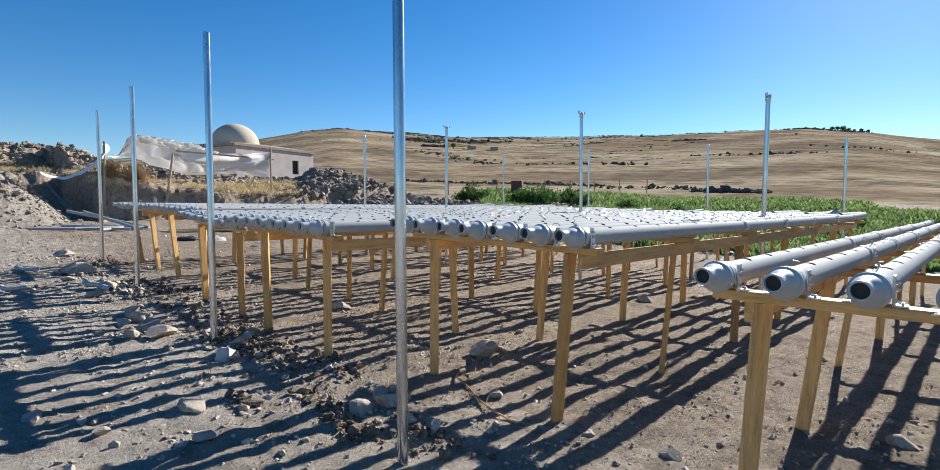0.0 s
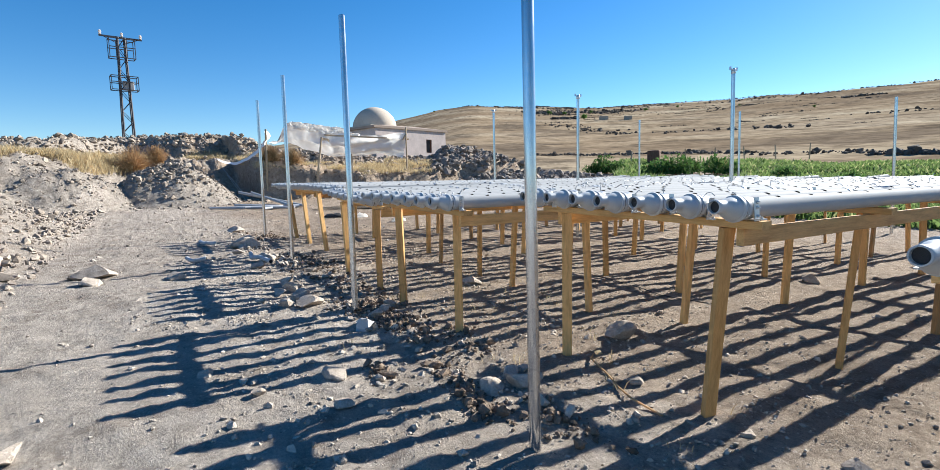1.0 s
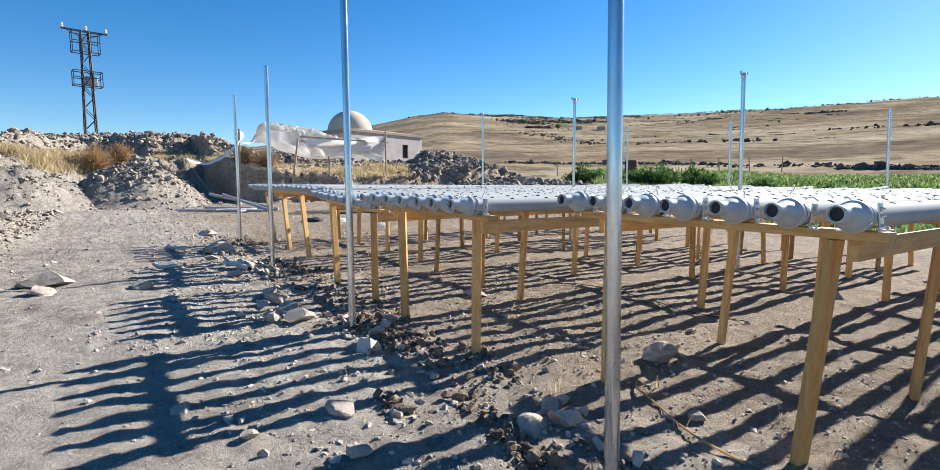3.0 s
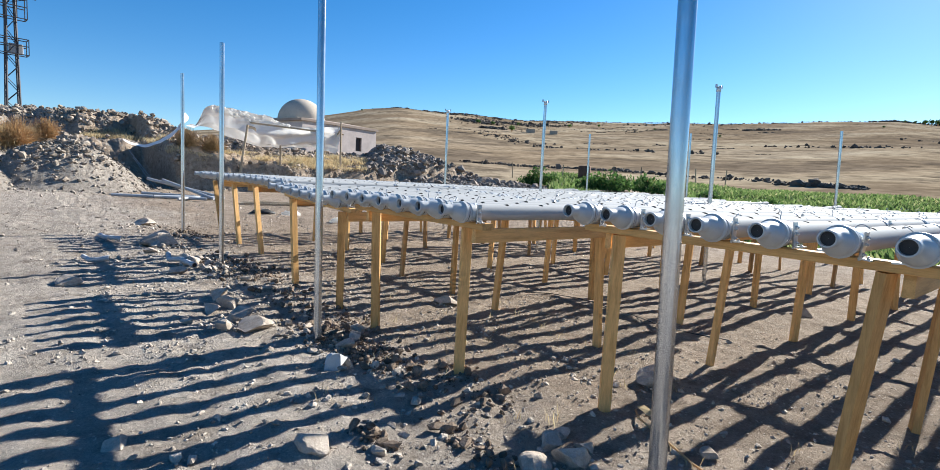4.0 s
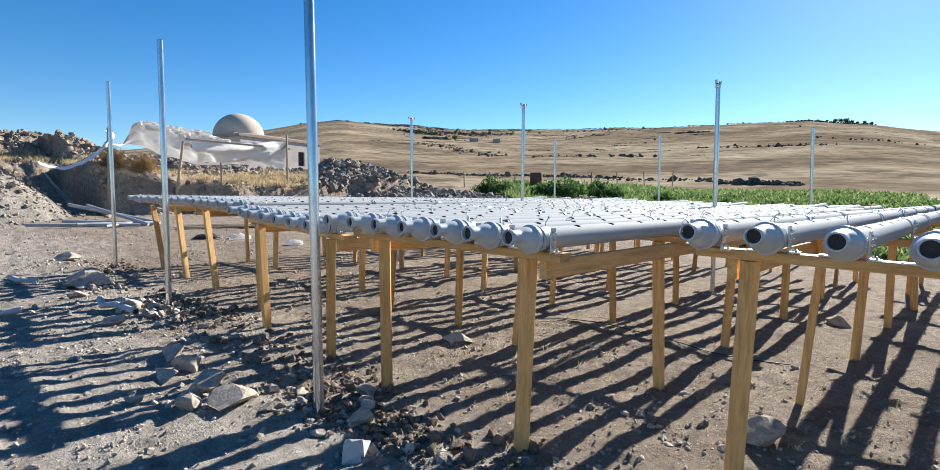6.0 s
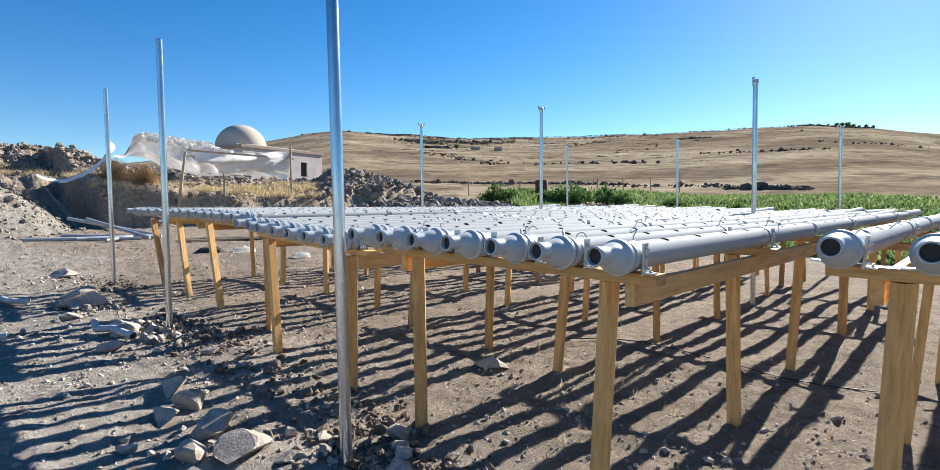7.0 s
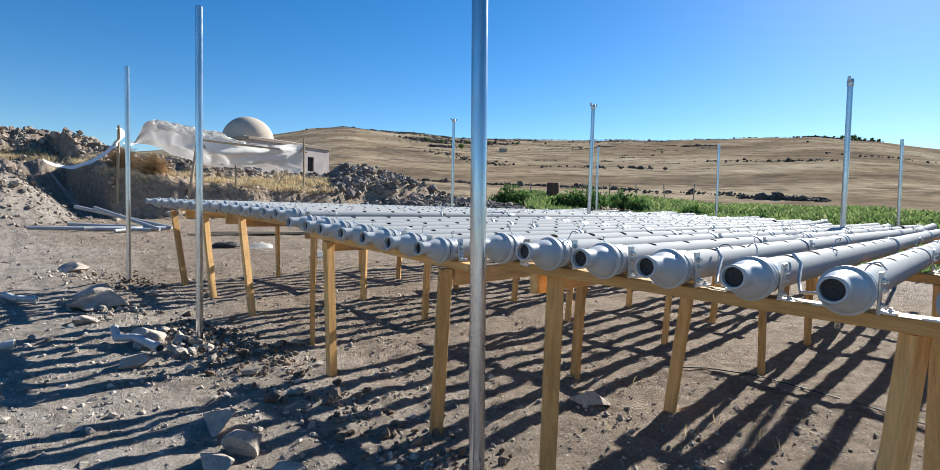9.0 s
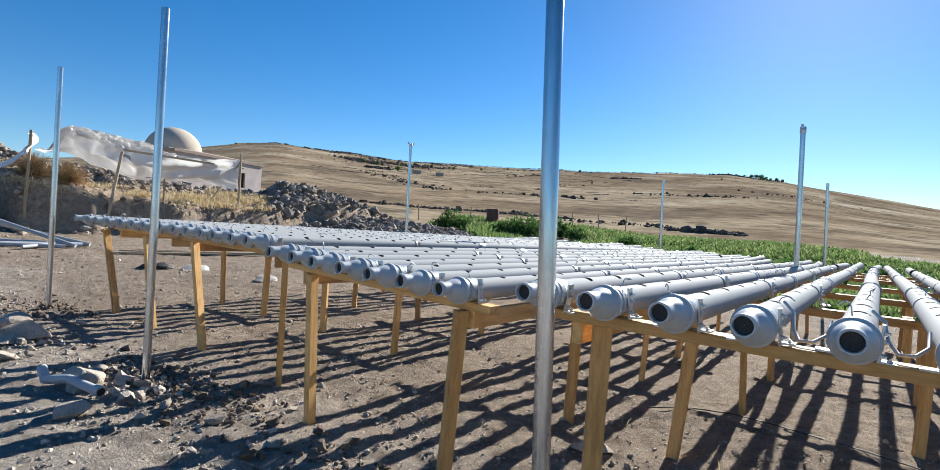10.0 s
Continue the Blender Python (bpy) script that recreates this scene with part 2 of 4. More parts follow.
# ---- mesh helpers ----
class Geo:
    """Collects faces of one mesh."""

    def __init__(self):
        self.v, self.f = [], []

    def add(self, verts, faces, m=None):
        o = len(self.v)
        self.v += [tuple(m @ Vector(p)) for p in verts] if m is not None else [tuple(p) for p in verts]
        self.f += [tuple(o + i for i in f) for f in faces]
        return self

    def box(self, sx, sy, sz, m=None, bev=0.004):
        """A box about the origin with chamfered long edges."""
        x, y, z, c = sx / 2, sy / 2, sz / 2, min(bev, sx / 4, sy / 4)
        ring = [(x - c, -y), (x, -y + c), (x, y - c), (x - c, y), (-x + c, y), (-x, y - c), (-x, -y + c), (-x + c, -y)]
        vs = [(a, b, -z) for a, b in ring] + [(a, b, z) for a, b in ring]
        fs = [(i, (i + 1) % 8, 8 + (i + 1) % 8, 8 + i) for i in range(8)] + [tuple(range(7, -1, -1)), tuple(range(8, 16))]
        return self.add(vs, fs, m)

    def turned(self, prof, n=24, m=None, caps=True):
        """A profile of (radius, height, offset) turned round z; offset shifts a ring along +x."""
        vs, fs = [], []
        for r, h, *o in prof:
            d = o[0] if o else 0
            vs += [(d + r * math.cos(2 * math.pi * i / n), r * math.sin(2 * math.pi * i / n), h) for i in range(n)]
        for k in range(len(prof) - 1):
            fs += [(k * n + i, k * n + (i + 1) % n, (k + 1) * n + (i + 1) % n, (k + 1) * n + i) for i in range(n)]
        if caps:
            fs += [tuple(range(n - 1, -1, -1)), tuple((len(prof) - 1) * n + i for i in range(n))]
        return self.add(vs, fs, m)

    def rod(self, a, b, r, n=8, r2=None):
        a, b = Vector(a), Vector(b)
        m = Matrix.Translation(a) @ (b - a).to_track_quat("Z", "Y").to_matrix().to_4x4()
        return self.turned([(r, 0), (r2 or r, (b - a).length)], n, m)

    def path(self, pts, r, n=6):
        for a, b in zip(pts, pts[1:]):
            self.rod(a, b, r, n)
        return self

    def bar(self, a, b, sx, sy, bev=0.003, roll=0):
        """A square-edged bar from a to b."""
        a, b = Vector(a), Vector(b)
        m = Matrix.Translation((a + b) / 2) @ (b - a).to_track_quat("Z", "Y").to_matrix().to_4x4() @ pose(0, 0, 0, 0, 0, roll)
        return self.box(sx, sy, (b - a).length, m, bev)

    def mesh(self, name, mat, smooth=False):
        me = bpy.data.meshes.new(name)
        me.from_pydata(self.v, [], self.f)
        me.materials.append(mat)
        if smooth:
            me.shade_smooth()
            if smooth != "all":
                me.set_sharp_from_angle(angle=radians(40))
        me.update()
        return me


def swept(pts, rad, n=6):
    """One continuous bent tube through the points."""
    g = Geo()
    pts = [Vector(p) for p in pts]
    for i, p in enumerate(pts):
        d = (pts[min(i + 1, len(pts) - 1)] - pts[max(i - 1, 0)]).normalized()
        m = Matrix.Translation(p) @ d.to_track_quat("Z", "Y").to_matrix().to_4x4()
        g.v += [tuple(m @ Vector((rad * math.cos(6.2832 * k / n), rad * math.sin(6.2832 * k / n), 0))) for k in range(n)]
    g.f = [(i * n + k, i * n + (k + 1) % n, (i + 1) * n + (k + 1) % n, (i + 1) * n + k) for i in range(len(pts) - 1) for k in range(n)]
    return g


def part(name, geo, mat, parent=None, label="", smooth=False, m=None):
    ob = new(name, geo.mesh(name, mat, smooth) if isinstance(geo, Geo) else geo)
    ob.parent = parent
    if m is not None:
        ob.matrix_basis = m
    return tagged(ob, label)


def thing(name, label, category, m=None, group="", kind=""):
    ob = new(name)
    ob.empty_display_size = 0.1
    if m is not None:
        ob.matrix_basis = m
    return tagged(ob, label, category, group, kind)


def smooth01(a, b, x):
    t = min(1, max(0, (x - a) / (b - a)))
    return t * t * (3 - 2 * t)


# ---- the land ----
SKYLINE = [(-180, 1.0), (-60, 1.2), (-25, 1.9), (-12, 2.6), (-4, 3.8), (3, 5.3), (8, 6.5), (12.5, 7.03), (20, 7.15), (30, 7.22), (40, 7.24), (45, 7.28), (50, 7.56),
           (54, 7.8), (58.7, 8.05), (62.2, 7.55), (65.7, 6.75), (75, 4.6), (90, 2.5), (120, 1.0), (180, 1.0)]


def skyline(h):
    for (a, p), (b, q) in zip(SKYLINE, SKYLINE[1:]):
        if h <= b:
            t = (h - a) / (b - a)
            return p + (q - p) * t
    return 1.0


def pad(x, y):
    """The levelled ground without small relief."""
    return 0.10 - 0.028 * (max(x, -24) + 2) * (0.4 if x > -2 else 1) - 0.006 * (min(max(y, 0), 16) - 2.5)


def bank_u(x, y):
    """How far a place lies behind the foot of the cut bank; it steps back into a bay beside the spoil heap."""
    bay = 2.5 * (1 - smooth01(4.15, 4.6, y)) - 7.8 * (1 - smooth01(-4.5, 0.5, y))
    return -x - 25.0 - bay + 0.5 * noise.noise((y * 0.35, 3.1, 0)) + 0.25 * noise.noise((y * 1.3, 7.7, 0)) - 0.12 * max(0, y - 10)


def bank_wide(y):
    """How wide the bank's slope is: a steep cut, easing off into the bay and the tip."""
    return 0.4 + 3.4 * (1 - smooth01(4.0, 4.5, y)) + 4.0 * (1 - smooth01(-2.5, 2.0, y))


def land(x, y, relief=True):
    d, h = math.hypot(x, y), math.degrees(math.atan2(-x, y))
    z = pad(x, y)
    if d > 18:
        w = smooth01(18, 46, d)
        p = max(0.0, math.log(max(d, 30) / 45) / math.log(10)) if d > 45 else 0
        e = skyline(h) * (0.10 + 0.90 * min(1, p) ** 0.75)
        far = 1.5 + min(d, 450) * math.tan(radians(e)) - max(0, d - 450) * 0.12
        if d > 60:
            far += smooth01(60, 160, d) * 1.6 * noise.fractal((x * 0.012, y * 0.012, 0), 1.0, 2.0, 4) * min(1, d / 300)
        z = z * (1 - w) + far * w
    u = bank_u(x, y)
    fy = 1 - smooth01(18, 27, y)
    if u > -0.5 and fy > 0 and d < 70:
        wide = bank_wide(y)
        crest = 2.6 + 3.4 * (1 - smooth01(3.5, 12, y)) + 4.0 * (1 - smooth01(-2.5, 2.0, y))
        rise = (1.75 - 0.35 * smooth01(4.5, 7.0, y)) * smooth01(0, wide, u) + 0.5 * smooth01(0.8, 3, u) * smooth01(0, wide, u)
        rise += (0.85 + 0.75 * smooth01(7.5, 4, y) * smooth01(-6, 0.5, y) - 0.4 * smooth01(8, 12, y)) * smooth01(crest, crest + 2.8, u)
        z = max(z, pad(-24, y) + rise * fy)
    toe = -1.35 - 0.04 * (x + 8) - 0.25 * noise.noise((x * 0.3, 0.4, 0))
    if x < 4 and y < toe:
        t = toe - y
        z += (0.62 * smooth01(0, 2.6, t) + 0.06 * min(t, 9)) * smooth01(2, -5, x) * smooth01(-24, -15, x)
    # boulder tip at the end of the bank
    if 42 < h < 66 and 28 < d < 40:
        z += 0.8 * smooth01(43, 56, h) * smooth01(63.5, 60.5, h) * max(0, 1 - ((d - 34) / 6) ** 2)
    # spoil heap at the foot of the bank
    r = math.hypot((x + 25.6) / 2.6, (y - 1.0) / 2.7)
    if r < 1:
        z += (1.8 + 0.4 * noise.noise((x * 0.9, y * 0.9, 4.0)) + 0.16 * noise.fractal((x * 2.3, y * 2.3, 1.0), 0.7, 2.1, 3)) * (1 - r) * (1 + 0.45 * r)
    # lower shoulder running out from the heap
    r = math.hypot((x + 25.2) / 3.2, (y + 3.2) / 3.6)
    if r < 1:
        z = max(z, pad(-24, y) + 1.6 * (1 - r * r) + 0.2 * noise.noise((x * 0.8, y * 0.8, 2.0)) * (1 - r))
    if relief and d < 60:
        near = 1 - smooth01(30, 60, d)
        z += 0.035 * near * noise.fractal((x * 0.9, y * 0.9, 0), 0.8, 2.1, 4)
        rough = 0.62 + 0.4 * smooth01(0.2, 0.9, y) * smooth01(3.2, 2.2, y) * smooth01(-2.0, -3.2, x)
        if u > -1 or y < toe:
            rough = 1.6
        if d < 22 or u > -1:
            z += (0.019 if d < 14 and u < -1 else 0.028) * rough * noise.fractal((x * 5.0, y * 5.0, 2.0), 0.55, 2.2, 4)
        if d < 13:
            z += (0.009 + 0.005 * smooth01(2.5, 3.2, y)) * (1 - smooth01(9, 13, d)) * noise.fractal((x * 15, y * 15, 7.0), 0.6, 2.0, 2)
        if u > -0.3 and d < 60:
            z += (0.17 if y > 3 else 0.15) * fy * noise.fractal((x * 1.6, y * 1.6, 5.0), 0.6, 2.1, 4)
    return z


def lines(dense_a, dense_b, step, lo, hi, grow):
    out, s = list(np.arange(dense_a, dense_b, step)), step
    x = out[-1]
    while x < hi:
        s *= grow
        x += s
        out.append(x)
    s, x = step, dense_a
    while x > lo:
        s *= grow
        x -= s
        out.insert(0, x)
    return out


def build_ground():
    xs = [x for x in lines(-10.0, 0.5, 0.04, -22, 700, 1.045) if x > -22]
    xs = lines(-40.0, -22.0, 0.2, -760, -22.5, 1.05) + xs
    ys = [y for y in lines(-0.8, 5.6, 0.04, -420, 26, 1.045) if y < 13]
    ys = ys + [y for y in lines(13.0, 26.0, 0.24, 13.0, 900, 1.05) if y > ys[-1] + 0.05]
    xs = sorted(set(round(float(x), 4) for x in xs))
    g = Geo()
    nx = len(xs)
    g.v = [(x, y, land(x, y)) for y in ys for x in xs]
    g.f = [(j * nx + i, j * nx + i + 1, (j + 1) * nx + i + 1, (j + 1) * nx + i) for j in range(len(ys) - 1) for i in range(nx - 1)]
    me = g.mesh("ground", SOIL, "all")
    me.materials.append(HILL)
    me.materials.append(EARTH)
    me.materials.append(SPOIL)
    slots = []
    for a, b, c, d in g.f:
        x, y, _ = g.v[a]
        r, h = math.hypot(x, y), math.degrees(math.atan2(-x, y))
        r += 5 * noise.noise((x * 0.15, y * 0.15, 0))
        steep = abs(g.v[b][2] - g.v[a][2]) / max(0.01, abs(g.v[b][0] - g.v[a][0])) > 0.55 or abs(g.v[d][2] - g.v[a][2]) / max(0.01, abs(g.v[d][1] - g.v[a][1])) > 0.8
        if steep and -41 < x < -21 and y > 1 and bank_u(x, y) > -0.4:
            slots.append(2)
        elif -40 < x < -17 and y < 4.5 and r < 46 and (bank_u(x, y) > -0.6 or math.hypot((x + 25.6) / 2.8, (y - 0.9) / 2.8) < 1 + 0.1 * noise.noise((x * 2, y * 2, 0))):
            slots.append(3)
        else:
            slots.append(1 if r > (40 if h < 55 else 34) and not (h > 88 and r < 45) else 0)
    me.polygons.foreach_set("material_index", slots)
    tagged(new("ground", me), "dusty grey-brown bare soil rising to dry golden hills", "ground", kind="structure")


build_ground()

# ---- galvanised posts ----
POST_R = 0.031


def build_post(x, y, height, lean, bracket, buried=0.25):
    z = pad(x, y)
    ob = thing("steel_post", "tall galvanised steel greenhouse post set upright in soil", "post", pose(x, y, z, lean[0], lean[1], 0), "greenhouse posts")
    g = Geo().turned([(POST_R, -buried), (POST_R, height - 0.003), (POST_R - 0.003, height), (POST_R - 0.004, height - 0.05)], 20, caps=False)
    g.turned([(0.001, height - 0.05), (POST_R - 0.004, height - 0.05)], 20, caps=False)
    part("tube", g, STEEL, ob, smooth=True)
    if bracket:
        part("collar", Geo().turned([(POST_R + 0.004, height - 0.07), (POST_R + 0.006, height - 0.065), (POST_R + 0.006, height + 0.005), (POST_R + 0.003, height + 0.01)], 20), ZINC, ob, "zinc collar", True)
        for s in (-1, 1):
            b = Geo().box(0.035, 0.05, 0.012, pose(0, s * 0.055, height - 0.01))
            b.box(0.035, 0.012, 0.05, pose(0, s * 0.082, height + 0.008))
            part("bracket", b, ZINC, ob, "zinc clamp bracket")
    return ob


NEAR_POSTS = [(-2.139, 1.795, 3.0, (-0.4, -1.12)), (-5.235, 1.89, 3.01, (-0.6, -2.0)), (-8.98, 2.11, 2.99, (-0.2, -0.41)), (-12.46, 2.31, 2.99, (0.0, 0.0))]
MID_POSTS = [(-2.20, 8.28, 3.02, (0.0, 0.2)), (-5.22, 8.29, 3.06, (0.16, -0.35)), (-8.82, 8.26, 3.07, (0.0, 0.35)), (-12.58, 8.59, 3.14, (0.0, 0.0))]
BACK_POSTS = [(-2.30, 14.5, 3.06, (0, -0.13)), (-5.33, 14.6, 3.07, (0.35, -0.8)), (-8.99, 14.54, 3.09, (0, -0.51)), (-12.40, 14.35, 3.12, (0, -0.38))]
for x, y, hgt, lean in NEAR_POSTS:
    build_post(x, y, hgt, lean, False)
for x, y, hgt, lean in MID_POSTS:
    build_post(x, y, hgt, lean, True)
for x, y, hgt, lean in BACK_POSTS:
    build_post(x, y, hgt, lean, False)

# ---- pipe tables ----
PIPE_R = 0.0565
PIPES = 7
# middle x, spacing, front of the pipe ends, height of the pipe axis at the front and back, fall towards +x, turn in degrees, pipes with a loose open-ended last piece
UNITS = [(0.07, 0.279, 2.32, 1.228, 1.24, 0.0, 0.0, (1, 3)), (-2.485, 0.271, 2.587, 1.369, 1.37, 0.021, 0.0, (1, 3, 5)), (-4.706, 0.264, 2.11, 1.367, 1.37, 0.02, 0.0, (2, 4, 6)),
         (-6.84, 0.255, 2.25, 1.366, 1.40, 0.055, 0.2, (3,)), (-9.12, 0.258, 2.52, 1.475, 1.45, 0.03, 0.4, (2,)), (-11.42, 0.25, 2.66, 1.51, 1.48, 0.02, 0.4, ())]
# pairs of legs from front to back: y, then top and foot x of each leg; the front pair leans forward under its beam
LEGS = [
    ((2.70, -0.60, -0.67, 0.80, 0.72), (4.02, -0.60, -0.73, 0.78, 0.74), (5.9, -0.72, -0.86, 0.78, 0.76), (7.5, -0.7, -0.75, 0.8, 0.74), (9.0, -0.7, -0.74, 0.8, 0.72), (10.5, -0.7, -0.72, 0.78, 0.7), (11.9, -0.7, -0.7, 0.78, 0.76)),
    ((2.94, -3.12, -3.18, -1.80, -1.93), (4.46, -3.14, -3.24, -1.82, -1.90), (6.1, -3.11, -3.17, -1.80, -1.84), (7.8, -3.12, -3.12, -1.80, -1.86), (9.32, -3.06, -3.01, -1.80, -1.85), (10.8, -3.15, -3.2, -1.8, -1.9), (12.2, -3.1, -3.16, -1.8, -1.84)),
    ((2.49, -5.30, -5.35, -4.04, -4.13), (4.02, -5.31, -5.44, -4.06, -4.05), (5.52, -5.31, -5.28, -4.04, -4.10), (7.2, -5.32, -5.30, -4.01, -4.02), (9.25, -5.35, -5.3, -4.04, -4.05), (10.5, -5.4, -5.44, -4.05, -4.1), (11.7, -5.4, -5.36, -4.04, -4.0)),
    ((2.56, -7.42, -7.43, -6.12, -6.23), (4.03, -7.22, -7.38, -6.17, -6.22), (5.72, -7.4, -7.45, -6.2, -6.26), (7.28, -7.44, -7.5, -6.25, -6.36), (8.8, -7.45, -7.5, -6.2, -6.24), (10.3, -7.4, -7.44, -6.2, -6.3), (11.8, -7.4, -7.36, -6.15, -6.2)),
    ((2.87, -9.82, -9.62, -8.22, -8.31), (4.38, -9.74, -9.75, -8.45, -8.50), (6.02, -9.72, -9.7, -8.48, -8.54), (7.6, -9.75, -9.8, -8.45, -8.4), (9.1, -9.75, -9.7, -8.45, -8.5), (10.6, -9.7, -9.74, -8.4, -8.44), (12.0, -9.7, -9.66, -8.4, -8.36)),
    ((2.88, -12.28, -11.90, -11.0, -10.83), (4.27, -12.05, -12.0, -10.9, -10.9), (5.87, -12.1, -12.06, -10.92, -10.96), (7.5, -12.1, -12.04, -10.85, -10.9), (9.0, -12.1, -12.15, -10.85, -10.8), (10.5, -12.1, -12.1, -10.8, -10.86), (12.0, -12.1, -12.0, -10.8, -10.76))]
LENGTH = 10.3
SEG = 28


def pipe_tube_mesh(length, with_holes=True):
    """A pipe along +y from 0, with round cup holes along its top."""
    rows, holes = [0.0], []
    y = 0.40
    while with_holes and y < length - 0.1:
        holes.append(len(rows))
        rows += [y - 0.023, y - 0.011, y + 0.011, y + 0.023]
        y += 0.35
    rows.append(length)
    g = Geo()
    for yy in rows:
        for i in range(SEG):
            a = 2 * math.pi * (i + 0.5) / SEG
            g.v.append((PIPE_R * math.sin(a), yy, PIPE_R * math.cos(a)))
    top_cols = [SEG - 3, SEG - 2, SEG - 1, 0, 1]
    for j in range(len(rows) - 1):
        base = next((h for h in (j, j - 1, j - 2) if h in holes), None)
        for i in range(SEG):
            k = (i + 1) % SEG
            a, b, c, d = j * SEG + i, j * SEG + k, (j + 1) * SEG + k, (j + 1) * SEG + i
            if base is not None and i in top_cols:
                w, r = top_cols.index(i), j - base
                if w == 0 and r == 0:
                    g.f.append((a, b, d))
                elif w == 4 and r == 0:
                    g.f.append((a, b, c))
                elif w == 0 and r == 2:
                    g.f.append((a, c, d))
                elif w == 4 and r == 2:
                    g.f.append((b, c, d))
                continue
            g.f.append((a, b, c, d))
    me = g.mesh("tube", PVC, "all")
    return me


def reducer_geo():
    """Eccentric reducer on the pipe's near end: socket, cone and a short spigot set high. Along -y."""
    turn = pose(0, 0, 0, 90, 0, 0) @ pose(0, 0, 0, 0, 0, 90)
    g = Geo()
    R = PIPE_R
    prof = [(R + 0.001, -0.135), (R + 0.0045, -0.132), (R + 0.0045, -0.062), (R + 0.0085, -0.06), (R + 0.0085, -0.05), (R + 0.005, -0.048), (R + 0.005, -0.022), (R + 0.015, -0.019), (R + 0.015, -0.002),
            (R + 0.006, 0.004), (R + 0.005, 0.022), (R + 0.001, 0.036, 0.002), (R - 0.004, 0.050, 0.005), (R - 0.011, 0.064, 0.009), (R - 0.018, 0.076, 0.013), (0.0345, 0.084, 0.016), (0.0335, 0.092, 0.017),
            (0.0335, 0.134, 0.017), (0.0375, 0.136, 0.017), (0.0375, 0.158, 0.017), (0.036, 0.160, 0.017), (0.0305, 0.160, 0.017), (0.0295, 0.13, 0.017)]
    g.turned(prof, 28, turn, caps=False)
    return g


def clamp_geo():
    """Zinc band round the pipe with an upright bolted lug at one side and a foot on the beam."""
    g = Geo()
    rot = pose(0, 0, 0, 90, 0, 0)
    R = PIPE_R
    g.turned([(R + 0.0015, -0.015), (R + 0.0055, -0.015), (R + 0.0055, 0.015), (R + 0.0015, 0.015)], 24, rot, caps=False)
    return g


def lug_geo():
    g = Geo()
    R = PIPE_R
    g.box(0.008, 0.042, 0.125, pose(R + 0.009, 0, -0.008), 0.002)
    g.box(0.05, 0.042, 0.007, pose(R + 0.028, 0, -R - 0.005), 0.002)

    for z in (-0.045, 0.0, 0.028):
        g.turned([(0.009, 0), (0.009, 0.008), (0.005, 0.009), (0.005, 0.016)], 6, pose(R + 0.012, 0, z, 0, 90, 0))
    g.turned([(0.008, 0), (0.008, 0.008), (0.004, 0.009), (0.004, 0.014)], 6, pose(R + 0.036, 0, -R - 0.004))
    return g


def tie_geo(seed):
    rnd = random.Random(seed)
    pts, a = [], rnd.uniform(-0.4, 0.4)
    h = rnd.uniform(0.025, 0.06)
    for k in range(7):
        t = k / 6
        pts.append((0.012 * math.sin(a + 2.6 * t) + 0.03 * t * rnd.choice((-1, 1)) * 0.4, 0.05 * t * t, PIPE_R + 0.002 + h * math.sin(2.4 * t)))
    return swept(pts, 0.0024, 5)


def coupling_geo():
    R = PIPE_R
    return Geo().turned([(R + 0.001, -0.062), (R + 0.005, -0.06), (R + 0.005, -0.04), (R + 0.009, -0.038), (R + 0.009, -0.012), (R + 0.005, -0.01), (R + 0.0045, 0.06), (R + 0.001, 0.062)], 24, pose(0, 0, 0, 90, 0, 0), caps=False)


TUBES = {L: pipe_tube_mesh(L) for L in (3.0, 2.05, 1.6, 1.15)}
OPEN_TUBE = Geo().turned([(PIPE_R - 0.004, 0.3), (PIPE_R - 0.004, 0.0), (PIPE_R + 0.004, -0.002), (PIPE_R + 0.006, 0.0), (PIPE_R + 0.006, 0.09), (PIPE_R, 0.095), (PIPE_R, 2.0), (PIPE_R - 0.004, 2.0)], 24, pose(0, 0, 0, -90, 0, 0), caps=False).mesh("tube", PVC, True)
# dark disc across the mouth: the bore's shade as a colour
OPEN_BORE = Geo().turned([(0.001, 0), (PIPE_R - 0.004, 0)], 24, pose(0, 0, 0, 90, 0, 0), caps=False).mesh("bore", SHADE_DARK)
REDUCER = reducer_geo().mesh("reducer", PVC_GREY, True)
# thin dark ring that draws the shadow gap under the socket rim
RIM_SHADE = Geo().turned([(PIPE_R + 0.004, -0.004), (PIPE_R + 0.0125, -0.003), (PIPE_R + 0.0125, 0.003), (PIPE_R + 0.004, 0.004)], 28, pose(0, 0, 0, 90, 0, 0), caps=False).mesh("rim_shade", SHADE_DARK, True)
CLAMP = clamp_geo().mesh("clamp", ZINC, True)
LUG = lug_geo().mesh("lug", ZINC)
FOOT = Geo().box(0.05, 0.042, 0.007, pose(-PIPE_R - 0.018, 0, -PIPE_R - 0.005), 0.002).box(0.007, 0.042, 0.05, pose(-PIPE_R + 0.004, 0, -PIPE_R + 0.02), 0.002).mesh("foot", ZINC)
TIES = [tie_geo(s).mesh("tie_wire", WIRE) for s in range(6)]
COUPLING = coupling_geo().mesh("coupling", PVC_GREY, True)
# same kind of disc for the shaded hollow of the spigot
PLUG = Geo().turned([(0.001, 0), (0.0298, 0)], 24, pose(0, 0, 0, 90, 0, 0), caps=False).mesh("bore", SHADE_DARK)


